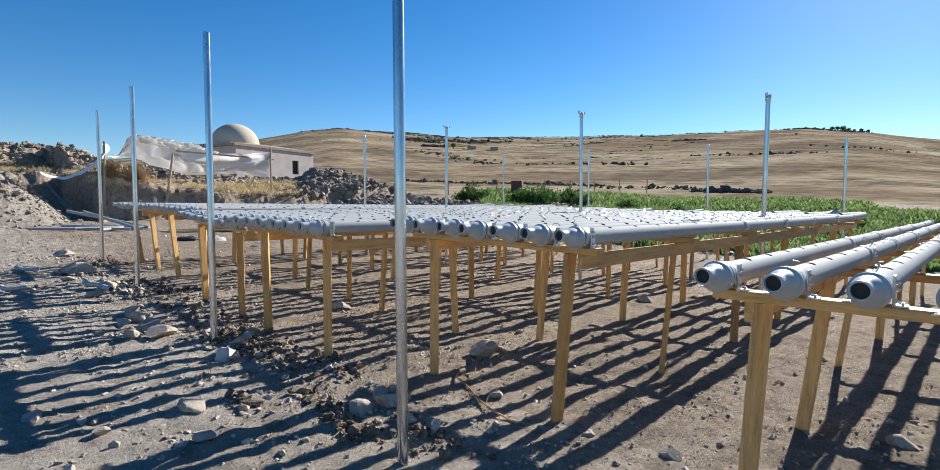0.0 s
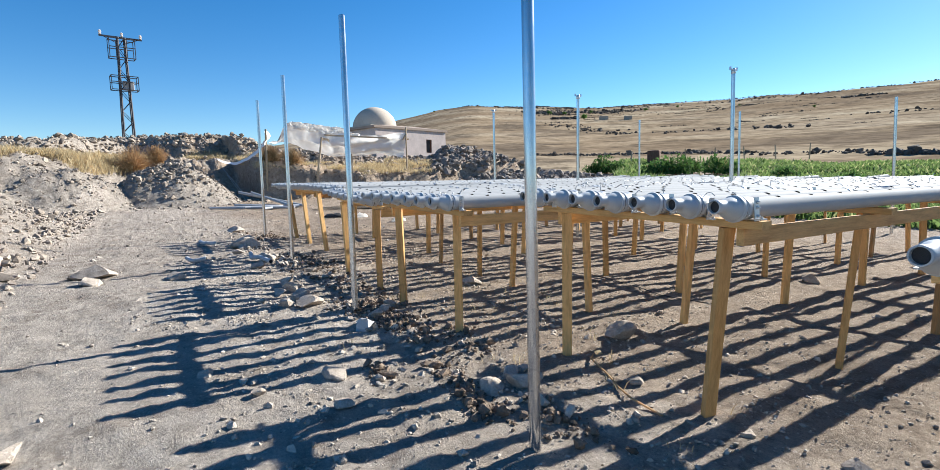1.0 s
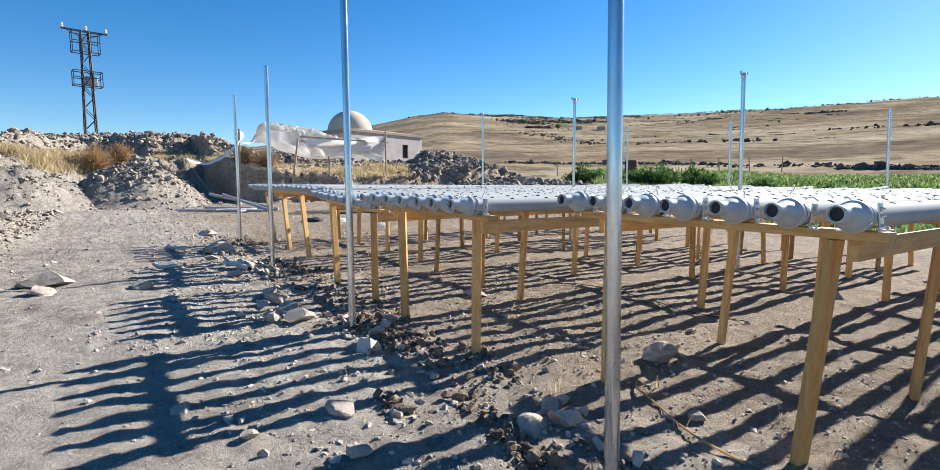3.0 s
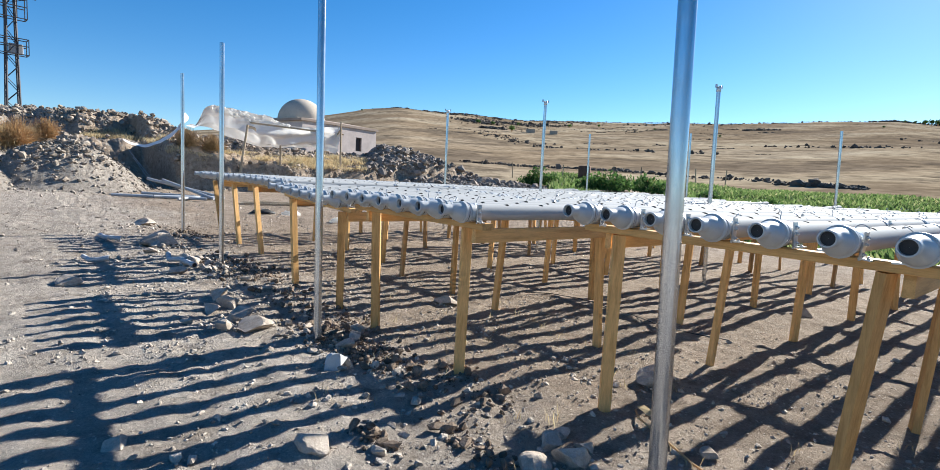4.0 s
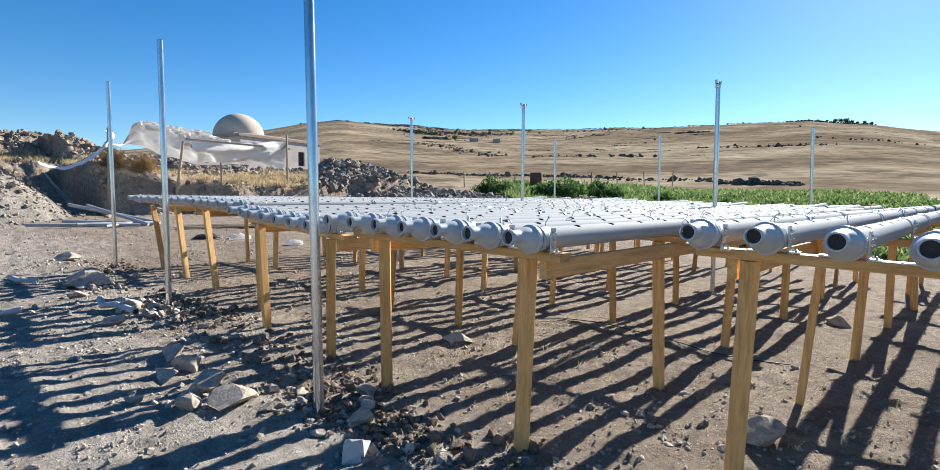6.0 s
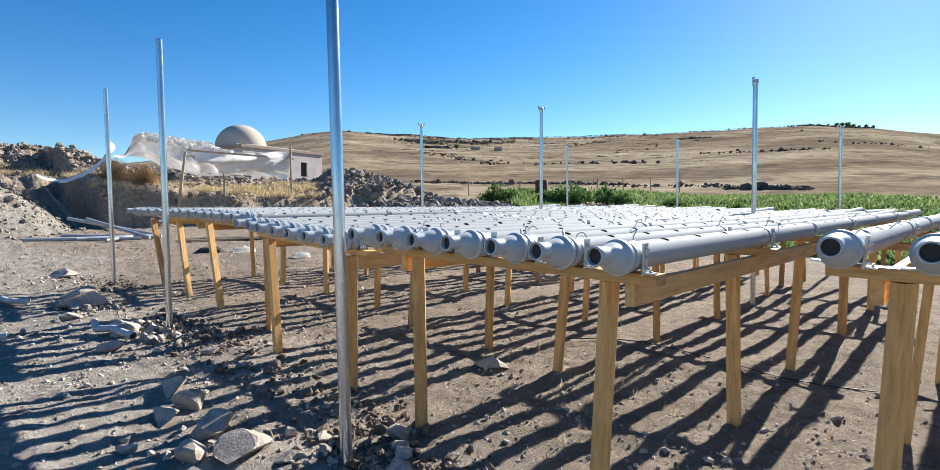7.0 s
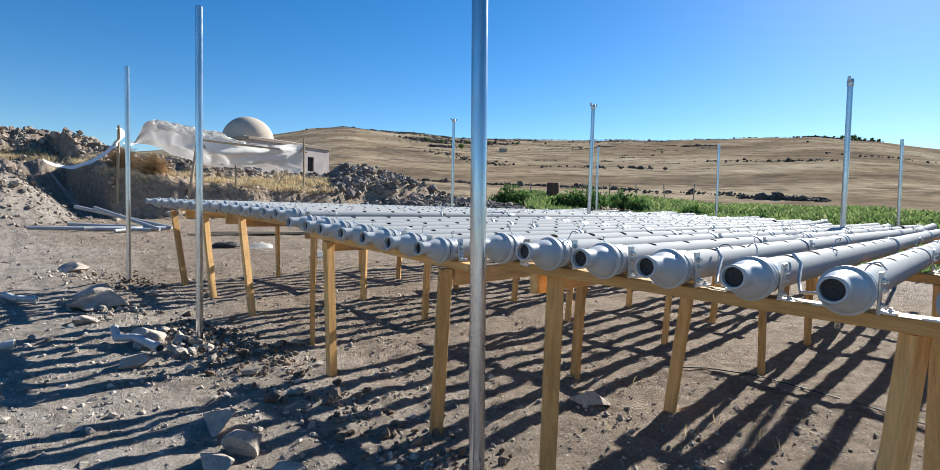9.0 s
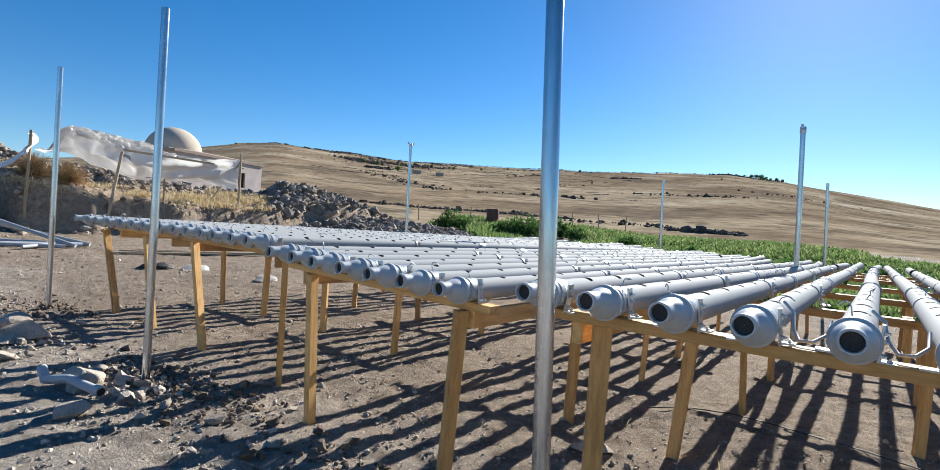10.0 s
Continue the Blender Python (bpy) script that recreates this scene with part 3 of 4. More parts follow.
def build_pipe(x, y, z0, z1, turn, rnd, loose):
    pitch = math.degrees(math.atan2(z1 - z0, LENGTH))
    ob = thing("grow_pipe", "long white plastic pipe with cup holes, clamped on a timber table", "pipe", pose(x, y, z0, pitch, 0, turn), "pipes on the tables")
    red = part("reducer", REDUCER, PVC_GREY, ob, "pale grey eccentric end reducer", m=pose(0, 0.170, 0, 0, rnd.gauss(-4, 11), 0))
    part("rim_shade", RIM_SHADE, SHADE_DARK, red, "dark ring standing for the shadow gap at the socket rim", m=pose(0, 0.0235, 0))
    part("bore", PLUG, SHADE_DARK, red, "dark inside of the spigot", m=pose(0, -0.140, 0.017))
    # pieces of pipe, each set a little askew in the coupling before it
    pos = Vector((0, 0.16, 0))
    last = rnd.choice((2.05, 1.6, 1.15))
    for k, L in enumerate((3.0, 3.0, 3.0, last)):
        yaw, lift = rnd.gauss(0, 0.12 + 0.2 * k), rnd.gauss(0, 0.04)
        if k == 3:
            yaw, lift = rnd.gauss(-0.8, 1.9), abs(rnd.gauss(0.6, 1.4))
        m = Matrix.Translation(pos) @ pose(0, 0, 0, lift, rnd.gauss(0, 4), yaw)
        if k == 3 and loose:
            p2 = Matrix.Translation(pos + Vector((rnd.uniform(-0.03, 0.03), 0.12, 0.012))) @ pose(0, 0, 0, 0.2, 0, rnd.gauss(-1.5, 1.2))
            part("tube", OPEN_TUBE, PVC, ob, "loose open-ended last piece", m=p2)
            part("bore", OPEN_BORE, SHADE_DARK, ob, "dark open pipe end", m=p2 @ pose(0, 0.02, 0))
            continue
        part("tube", TUBES[L], PVC, ob, m=m)
        if k:
            part("coupling", COUPLING, PVC_GREY, ob, m=m if rnd.random() < 0.5 else m @ pose(0, 0, 0, 0, 0, 180))
        for yy in ((0.115, 1.79) if k == 0 else (rnd.uniform(1.3, 1.7),)):
            if k + yy > 1 and rnd.random() < 0.3 or yy > L:
                continue
            c = part("clamp", CLAMP, ZINC, ob, "zinc pipe clamp", m=m @ pose(0, yy, 0, 0, 0, rnd.gauss(0, 2)))
            part("lug", LUG, ZINC, c)
            part("foot", FOOT, ZINC, c)
            if rnd.random() < 0.8:
                part("tie_wire", rnd.choice(TIES), WIRE, ob, "grey tie wire end", m=m @ pose(0, yy + 0.02, 0, 0, rnd.uniform(-45, 40), rnd.uniform(-60, 60)))
        if rnd.random() < 0.5:
            part("tie_wire", rnd.choice(TIES), WIRE, ob, "grey tie wire end", m=m @ pose(0, rnd.uniform(0.3, L - 0.2), 0, 0, rnd.uniform(-45, 40), rnd.uniform(-60, 60)))
        pos = m @ Vector((0, L, 0))
    return ob


BEAM_T, BEAM_W = 0.045, 0.09


def build_table(cx, y0, z0, z1, fall, turn, legs, rnd):
    base = thing("timber_table", "yellow pine trestle table carrying white pipes", "table", pose(cx, y0, 0, 0, 0, turn), "timber tables")
    mat = base.matrix_basis
    back = mat.inverted()
    slope = math.degrees(math.atan2(z1 - z0, LENGTH))
    tip = math.degrees(math.atan(fall))

    def top(y, x=0.0):
        return z0 + (z1 - z0) * y / LENGTH - fall * x - PIPE_R - 0.009

    for k, row in enumerate(legs):
        a, b = -0.95 + rnd.gauss(0, 0.05), 0.89 + rnd.gauss(0, 0.03)
        y = row[0] - y0 - 0.045
        if k == 0:
            a, b, y = -0.87, 0.9, 0.31
        beam = Geo().box(BEAM_W, BEAM_T, b - a, bev=0.004)
        part("cross_beam", beam, WOOD, base, m=Matrix.Translation(((a + b) / 2, y, top(y, (a + b) / 2) - BEAM_T / 2)) @ pose(0, 0, 0, 0, tip, rnd.gauss(0, 0.6) if k else 0) @ pose(0, 0, 0, 90, 0, 90))
    rail_h = 0.095
    for s, rx in ((-1, -0.72), (1, 0.76)):
        for a, b in ((0.30, 3.40), (3.41, 6.55), (6.56, 9.7)):
            g = Geo().box(0.042, rail_h, b - a, bev=0.003)
            zc = top((a + b) / 2, rx) - BEAM_T - 0.002 - rail_h / 2 - 0.001
            m = Matrix.Translation((rx + rnd.gauss(0, 0.008), (a + b) / 2, zc)) @ pose(0, 0, 0, slope, 0, 0) @ pose(0, 0, 0, 90, 0, 0)
            part("side_rail", g, WOOD if rnd.random() < 0.55 else WOOD_OLD, base, m=m)
    for k, (wy, lt, lf, rt, rf) in enumerate(legs):
        for tx, fx in ((lt, lf), (rt, rf)):
            foot = back @ Vector((fx, wy, 0))
            head = back @ Vector((tx, wy + (-0.05 if k == 0 else rnd.gauss(0, 0.02)), 0))
            g = Geo().bar((foot.x, foot.y, pad(fx, wy) - 0.08), (head.x, head.y, top(head.y, head.x) - BEAM_T - 0.005), 0.046, 0.074, roll=rnd.choice((0, 90, 90)))
            part("leg", leg_local(g, foot), WOOD if rnd.random() < 0.9 else WOOD_OLD, base, m=pose(foot.x, foot.y, 0))
    return base


def leg_local(g, o):
    g.v = [(a - o[0], b - o[1], c - o[2]) for a, b, c in g.v]
    return g


rnd = random.Random(11)
for cx, pitch, y0, z0, z1, fall, turn, loose in UNITS:
    build_table(cx, y0, z0, z1, fall, turn, LEGS[UNITS.index((cx, pitch, y0, z0, z1, fall, turn, loose))], rnd)
    for k in range(PIPES):
        dx = (k - 3) * pitch + rnd.gauss(0, 0.006)
        build_pipe(cx + dx, y0 + rnd.gauss(0, 0.012) - (0.036 * (6 - k) if cx < -11 else 0), z0 - fall * dx, z1 - fall * dx, turn, rnd, k in loose)

# ---- rocks, rubble and plants as scattered pieces ----
def ico(sub):
    bm = bmesh.new()
    bmesh.ops.create_icosphere(bm, subdivisions=sub, radius=1)
    vs, fs = [v.co.copy() for v in bm.verts], [tuple(v.index for v in f.verts) for f in bm.faces]
    bm.free()
    return vs, fs


def rock_shape(seed, sub, flat=0.65):
    """An angular stone of about unit size: a ball cut by random planes, then roughened."""
    r = random.Random(seed)
    vs, fs = ico(sub)
    planes = []
    for _ in range(11):
        nrm = Vector((r.gauss(0, 1), r.gauss(0, 1), r.gauss(0, 1))).normalized()
        planes.append((nrm, r.uniform(0.35, 0.75)))
    out = []
    for v in vs:
        p = v.copy()
        for nrm, d in planes:
            k = p.dot(nrm) - d
            if k > 0:
                p -= nrm * k
        p *= 1 + 0.06 * noise.noise(p * 3 + Vector((seed, 0, 0)))
        out.append(Vector((p.x * r.uniform(0.98, 1.02), p.y * 0.85, p.z * flat)))
    return out, fs


SMALL = [rock_shape(i, 1) for i in range(14)]


def scatter_rocks(name, label, mat, spots, category="stones"):
    g = Geo()
    r = random.Random(len(spots))
    for x, y, z, s in spots:
        vs, fs = r.choice(SMALL)
        g.add(vs, fs, pose(x, y, z, r.uniform(-25, 25), r.uniform(-25, 25), r.uniform(0, 360)) @ Matrix.Diagonal((s, s * r.uniform(0.7, 1), s * r.uniform(0.7, 1.2), 1)))
    return tagged(new(name, g.mesh(name, mat)), label, category, kind="stuff")


r = random.Random(5)
# single stones on the worked ground: x, y, width
STONES = [(-2.84, 2.25, 0.24), (-2.91, 2.04, 0.20), (-3.05, 2.29, 0.18), (-3.08, 2.41, 0.16), (-2.90, 2.42, 0.14), (-3.25, 3.60, 0.34), (-3.71, 1.24, 0.22), (-3.63, 0.67, 0.12), (-3.14, 1.08, 0.15), (-3.17, 0.99, 0.08),
          (-3.47, 1.47, 0.13), (-2.49, 2.98, 0.13), (-8.99, -0.62, 0.62), (-8.45, -0.60, 0.38), (-3.45, -0.57, 0.22), (-4.24, 0.42, 0.17), (-5.88, 1.36, 0.27), (-6.60, 1.41, 0.22), (-6.17, 1.56, 0.31), (-5.74, 1.56, 0.30),
          (-13.8, 1.86, 0.42), (-10.9, 1.68, 0.62), (-11.34, 1.70, 0.5), (-10.78, 1.62, 0.3), (-9.17, 1.70, 0.36), (-5.86, 3.65, 0.30), (-6.24, 1.14, 0.15), (-8.25, 0.43, 0.3), (-7.06, 1.59, 0.27), (-6.69, 1.60, 0.26),
          (-5.81, 1.71, 0.10), (-5.60, 1.96, 0.13), (-8.49, 1.45, 0.26), (-9.05, 1.72, 0.22), (-10.13, 1.45, 0.24), (-3.54, 7.35, 0.30), (-5.36, 2.33, 0.18), (-5.20, 2.22, 0.14), (-5.05, 2.08, 0.16), (-1.16, 3.02, 0.14),
          (-1.64, 2.90, 0.13), (-0.20, 4.15, 0.17), (-5.52, 1.72, 0.16), (-4.98, 2.02, 0.2), (-5.02, 1.75, 0.12), (-4.35, 2.1, 0.12), (-9.0, 1.98, 0.2), (-8.7, 1.86, 0.17), (-9.4, 1.9, 0.18), (-8.35, 2.71, 0.14)]
STONE_MESHES = [Geo().add(*rock_shape(40 + i, 3)).mesh("stone", ROCK) for i in range(7)]
for x, y, w in STONES:
    s = w * 0.6
    ob = new("stone", r.choice(STONE_MESHES))
    ob.matrix_basis = pose(x, y, land(x, y) + s * 0.16, (0.3 if y < 0.5 else 1) * r.uniform(-12, 12), (0.3 if y < 0.5 else 1) * r.uniform(-12, 12), r.uniform(0, 360)) @ Matrix.Diagonal((s, s, s * (0.75 if y < 0 and w > 0.3 else 0.85 if w > 0.22 else 0.78), 1))
    tagged(ob, "pale angular field stone half sunk in dusty soil", "stone", "loose stones")
pale = Geo().add(*rock_shape(77, 2)).mesh("stone", make_plain("chalky_stone", (0.52, 0.52, 0.51), 0.9, 0, 0.12, 12, dirty=0.4))
ob = new("stone", pale)
ob.matrix_basis = pose(-4.68, 1.79, land(-4.68, 1.79) + 0.045, 8, -14, 40) @ Matrix.Diagonal((0.15, 0.15, 0.15, 1))
tagged(ob, "whitish broken stone beside a steel post", "stone", "loose stones")

# clods and pebbles
CLOD = make_stone("dry_clod", (0.34, 0.30, 0.256), (0.50, 0.447, 0.388), (0.64, 0.585, 0.515))
spots = []
for _ in range(1500):
    x, y = r.uniform(-22, -9), r.uniform(-1.4, 7)
    s = min(0.07, 0.017 * math.exp(r.gauss(0, 0.6)))
    spots.append((x, y, land(x, y) + s * 0.2, s))
for _ in range(150):
    cx, cy = r.uniform(-10, 0), r.gauss(2.2, 1.5)
    for _ in range(r.randint(8, 30)):
        x, y = r.gauss(cx, 0.14), r.gauss(cy, 0.08)
        s = min(0.05, 0.012 * math.exp(r.gauss(0, 0.6)))
        spots.append((x, y, land(x, y) + s * 0.2, s))
for _ in range(44000):
    x, y = (r.uniform(-9, 0.5) if r.random() < 0.8 else r.uniform(-14, -8)), r.gauss(1.9, 2.0)
    if y > 8 or y < -1.5 or (y < 0.5 and r.random() < 0.7):
        continue
    strip = smooth01(0.2, 0.9, y) * smooth01(3.0, 2.0, y)
    if r.random() > 0.55 - 0.1 * strip:
        continue
    s = min(0.05, 0.0082 * math.exp(r.gauss(0, 0.65)) * (1 + 0.15 * strip))
    spots.append((x, y, land(x, y) + s * 0.02, s))
scatter_rocks("clods", "small clods and pebbles strewn over dry soil", CLOD, spots, "pebbles")
# heaps of broken earth along the post line
spots = []
for cx, cy, n, sp in ((-5.4, 1.85, 50, 0.22), (-5.0, 1.95, 40, 0.22), (-8.9, 2.0, 260, 0.45), (-10.8, 1.8, 160, 0.45), (-13.0, 1.9, 80, 0.6), (-6.3, 1.5, 22, 0.3), (-4.4, 2.05, 40, 0.4), (-2.8, 2.1, 30, 0.25), (-7.3, 2.2, 30, 0.5)):
    for _ in range(n):
        x, y = r.gauss(cx, sp), r.gauss(cy, sp * 0.45)
        s = min(0.1, 0.021 * math.exp(r.gauss(0, 0.6)))
        spots.append((x, y, land(x, y) + s * 0.3, s))
scatter_rocks("broken_earth", "broken clods and stones heaped along the post line", CLOD, spots, "stones")
# freshly dug damp clods round the posts and along the trench
DAMP = make_stone("damp_clod", (0.14, 0.105, 0.08), (0.23, 0.18, 0.14), (0.34, 0.28, 0.225), 14.0)
spots = []
for cx, cy, n, sp in ((-5.3, 2.05, 420, 0.32), (-4.75, 2.15, 260, 0.3), (-5.6, 2.35, 200, 0.3), (-8.9, 2.2, 420, 0.5), (-8.2, 2.3, 200, 0.4), (-12.4, 2.4, 220, 0.5), (-2.35, 2.1, 130, 0.2), (-3.9, 2.35, 130, 0.3), (-2.75, 1.85, 150, 0.16), (-3.3, 1.95, 90, 0.2), (-3.6, 1.5, 60, 0.12), (-6.7, 2.3, 140, 0.4)):
    for _ in range(n):
        x, y = r.gauss(cx, sp), r.gauss(cy, sp * 0.4)
        s = min(0.07, 0.019 * math.exp(r.gauss(0, 0.6)))
        spots.append((x, y, land(x, y) + s * 0.35, s))
scatter_rocks("dug_clods", "damp brown clods dug up round the posts", DAMP, spots, "clods")
# rubble on the bank
spots = []
while len(spots) < 14000:
    y = r.uniform(-14, 27)
    x = r.uniform(-40, -18)
    u = bank_u(x, y)
    wide = bank_wide(y)
    crest = 2.6 + 3.4 * (1 - smooth01(3.5, 12, y)) + 4.0 * (1 - smooth01(-2.5, 2.0, y))
    ridge = smooth01(crest - 1.2, crest + 0.3, u) * (1 - smooth01(crest + 3.8, crest + 6.8, u))
    slope = smooth01(0.1, 0.5, u)
    k = ridge + (0.3 if y < 1 else 0.4) * slope
    if u < 0 or r.random() > k:
        continue
    s = min(0.30, 0.085 * math.exp(r.gauss(0, 0.6)) * (0.6 + 0.6 * ridge))
    spots.append((x, y, land(x, y) + s * 0.25, s))
for _ in range(1800):
    y = r.uniform(3.3, 24)
    x = -25.0 - r.uniform(-0.6, 1.6)
    u = bank_u(x, y)
    if not -0.3 < u < 0.7:
        continue
    s = min(0.3, 0.075 * math.exp(r.gauss(0, 0.6)))
    spots.append((x, y, land(x, y) + s * 0.1, s))
scatter_rocks("bank_rubble", "grey-brown rubble piled on the earth bank", RUBBLE, spots, "rubble")
spots = []
for _ in range(4200):
    a, q = r.uniform(0, 6.28), abs(r.gauss(0, 0.65))
    x, y = -25.6 + 2.3 * q * math.cos(a), 1.0 + 2.4 * q * math.sin(a)
    s = min(0.22, 0.045 * math.exp(r.gauss(0, 0.6)))
    spots.append((x, y, land(x, y) + s * 0.2, s))
for _ in range(4200):
    x, y = r.uniform(-27, -5), -1.3 - abs(r.gauss(0, 2.4))
    s = min(0.22, 0.032 * math.exp(r.gauss(0, 0.7)))
    spots.append((x, y, land(x, y) + s * 0.2, s))
scatter_rocks("heap_stones", "stones and lumps on the spoil heap and berm", RUBBLE, spots, "stones")
# boulders at the end of the bank
spots = []
for _ in range(2800):
    h, d = radians(r.uniform(43, 64)), r.uniform(29, 37)
    x, y = -math.sin(h) * d, math.cos(h) * d
    s = min(0.45, 0.14 * math.exp(r.gauss(0, 0.55)))
    spots.append((x, y, land(x, y) + s * 0.2, s))
scatter_rocks("boulder_heap", "heap of dark grey boulders beyond the pipes", make_stone("grey_boulders", (0.15, 0.13, 0.115), (0.26, 0.225, 0.20), (0.38, 0.34, 0.30), 2.0), spots, "boulders")


def polar(h, d):
    return -math.sin(radians(h)) * d, math.cos(radians(h)) * d


# dark field walls and outcrops on the hill
spots = []


def wall_line(pts, n, s0, jitter):
    for _ in range(n):
        k = r.random() * (len(pts) - 1)
        i = min(int(k), len(pts) - 2)
        h, d = (pts[i][c] + (pts[i + 1][c] - pts[i][c]) * (k - i) for c in (0, 1))
        x, y = polar(h + r.gauss(0, jitter), d * (1 + r.gauss(0, jitter * 0.02)))
        s = s0 * math.exp(r.gauss(0, 0.4))
        spots.append((x, y, land(x, y, False) + s * 0.2, s))


wall_line([(52, 68), (46, 66), (41, 66), (36, 64), (31, 60)], 420, 0.22, 0.5)
wall_line([(31, 58), (24, 56), (19, 54)], 90, 0.2, 0.9)
wall_line([(22, 52), (15.2, 51)], 150, 0.2, 0.3)
wall_line([(20, 51), (17.4, 51)], 70, 0.3, 0.2)
wall_line([(0.5, 46), (-2.0, 46)], 60, 0.35, 0.25)
wall_line([(60, 440), (54, 445), (48, 447), (38, 447), (28, 447), (14, 447)], 900, 0.55, 0.15)
wall_line([(52, 300), (46, 320), (40, 330), (33, 340)], 60, 0.5, 1.6)
wall_line([(50, 200), (46, 170), (42, 140)], 120, 0.5, 1.0)
wall_line([(24, 300), (21, 305)], 60, 0.8, 0.3)
wall_line([(22, 170), (15, 165), (12, 170)], 60, 0.5, 1.0)
wall_line([(38, 140), (30, 130), (26, 125)], 60, 0.5, 1.0)
wall_line([(12, 230), (4, 220)], 30, 0.5, 1.0)
wall_line([(53, 390), (47, 400), (40, 410), (32, 415), (24, 420)], 260, 0.8, 1.3)
wall_line([(52, 330), (49, 300)], 160, 1.1, 0.7)
wall_line([(8.0, 446), (14, 446)], 260, 0.85, 0.25)
wall_line([(56, 447), (49, 447), (42, 447)], 500, 0.8, 0.2)
wall_line([(51, 340), (46, 350), (42, 360)], 420, 0.9, 1.1)
wall_line([(49.5, 270), (47.5, 265)], 150, 0.9, 0.4)
wall_line([(19.8, 52), (15.6, 50)], 160, 0.22, 0.35)
for _ in range(60):
    h0, d0 = r.uniform(20, 57), 120 + 310 * r.random() ** 0.7
    w = r.uniform(0.4, 1.6)
    wall_line([(h0 - w, d0), (h0, d0 * 1.004), (h0 + w, d0 * 0.997)], r.randint(18, 55), d0 * 0.0011, 0.12)
scatter_rocks("field_walls", "dark dry-stone walls and outcrops across the hillside", DARKROCK, spots, "stone walls")


def blades(g, x, y, z, n, h, w, spread, lean=0.5):
    for _ in range(n):
        a, b = r.uniform(0, 6.28), r.uniform(0, 6.28)
        q = spread * math.sqrt(r.random())
        px, py = x + q * math.cos(a), y + q * math.sin(a)
        hh, ww = h * r.uniform(0.5, 1.15), w * r.uniform(0.6, 1.3)
        dx, dy = math.cos(b), math.sin(b)
        tx, ty = px + lean * hh * r.uniform(-1, 1), py + lean * hh * r.uniform(-1, 1)
        mx, my = (px * 0.55 + tx * 0.45), (py * 0.55 + ty * 0.45)
        o = len(g.v)
        g.v += [(px - dx * ww * 0.4, py - dy * ww * 0.4, z - 0.03), (px + dx * ww * 0.4, py + dy * ww * 0.4, z - 0.03),
                (mx + dx * ww * 0.6, my + dy * ww * 0.6, z + hh * 0.55), (mx - dx * ww * 0.6, my - dy * ww * 0.6, z + hh * 0.55), (tx, ty, z + hh)]
        g.f += [(o, o + 1, o + 2, o + 3), (o + 3, o + 2, o + 4)]


# green weeds behind the tables
g = Geo()
for _ in range(11000):
    h = r.uniform(-24, 43)
    d = 16.5 + (20 + 0.36 * max(h, 0)) * r.random() ** 0.9
    if h > 40:
        d = max(d, 27)
    x, y = polar(h, d)
    if y < 16.6:
        continue
    lush = noise.noise((x * 0.16, y * 0.16, 3.0))
    if lush < -0.12 - 0.011 * (50 - d) or r.random() < 0.25:
        continue
    top = 0.30 + 0.22 * noise.noise((x * 0.25, y * 0.25, 0)) + 0.2 * max(0, lush) + (0.2 if h > 30 and d > 30 else 0)
    far = smooth01(20, 45, d)
    blades(g, x, y, land(x, y, False), 13, max(0.18, top), 0.075 + 0.05 * far, 0.4 + 0.15 * far, 0.7)
tagged(new("green_weeds", g.mesh("green_weeds", GREEN)), "lush green weeds growing behind the tables", "weeds", kind="stuff")


def bush(x, y, rad, hgt, mat, label, n=420):
    z = land(x, y, False)
    ob = thing("bush", label, "bush", pose(x, y, z))
    st = Geo()
    for k in range(7):
        a = k * 0.9 + r.random()
        st.rod((0, 0, -0.1), (rad * 0.6 * math.cos(a), rad * 0.6 * math.sin(a), hgt * r.uniform(0.5, 0.8)), 0.03, 6, 0.008)
    part("stems", st, TWIG, ob)
    lf = Geo()
    for _ in range(n):
        v = Vector((r.gauss(0, 1), r.gauss(0, 1), abs(r.gauss(0, 1)))).normalized() * (r.random() ** 0.35)
        k = 0.8 + 0.5 * noise.noise(v * 2.1 + Vector((x, y, 0)))
        c = Vector((v.x * rad * k, v.y * rad * k, 0.1 + v.z * hgt * k))
        s = r.uniform(0.06, 0.13) * (rad ** 0.5)
        lf.add([(-s, 0, 0), (0, -s * 0.45, 0.01), (s, 0, 0), (0, s * 0.45, 0.01)], [(0, 1, 2, 3)], Matrix.Translation(c) @ pose(0, 0, 0, r.uniform(0, 360), r.uniform(0, 360), r.uniform(0, 360)))
    part("leaves", lf, mat, ob)
    return ob


for h, d, rad, hgt in ((45.3, 40, 0.9, 1.1), (44.3, 40, 1.2, 1.35), (42.8, 40, 0.8, 0.9), (39.6, 38, 0.9, 1.0), (38.6, 37, 1.2, 1.3), (37.3, 37, 1.3, 1.45), (36.2, 38, 1.1, 1.2), (33.8, 37, 1.1, 1.35), (32.5, 36, 0.8, 0.8), (23, 30, 0.8, 0.7), (15, 28, 0.8, 0.7), (9, 27, 0.9, 0.75), (28, 33, 0.8, 0.7), (3, 27, 0.8, 0.7)):
    x, y = polar(h, d)
    bush(x, y, rad, hgt, BUSH, "leafy green bush among the weeds", 900)
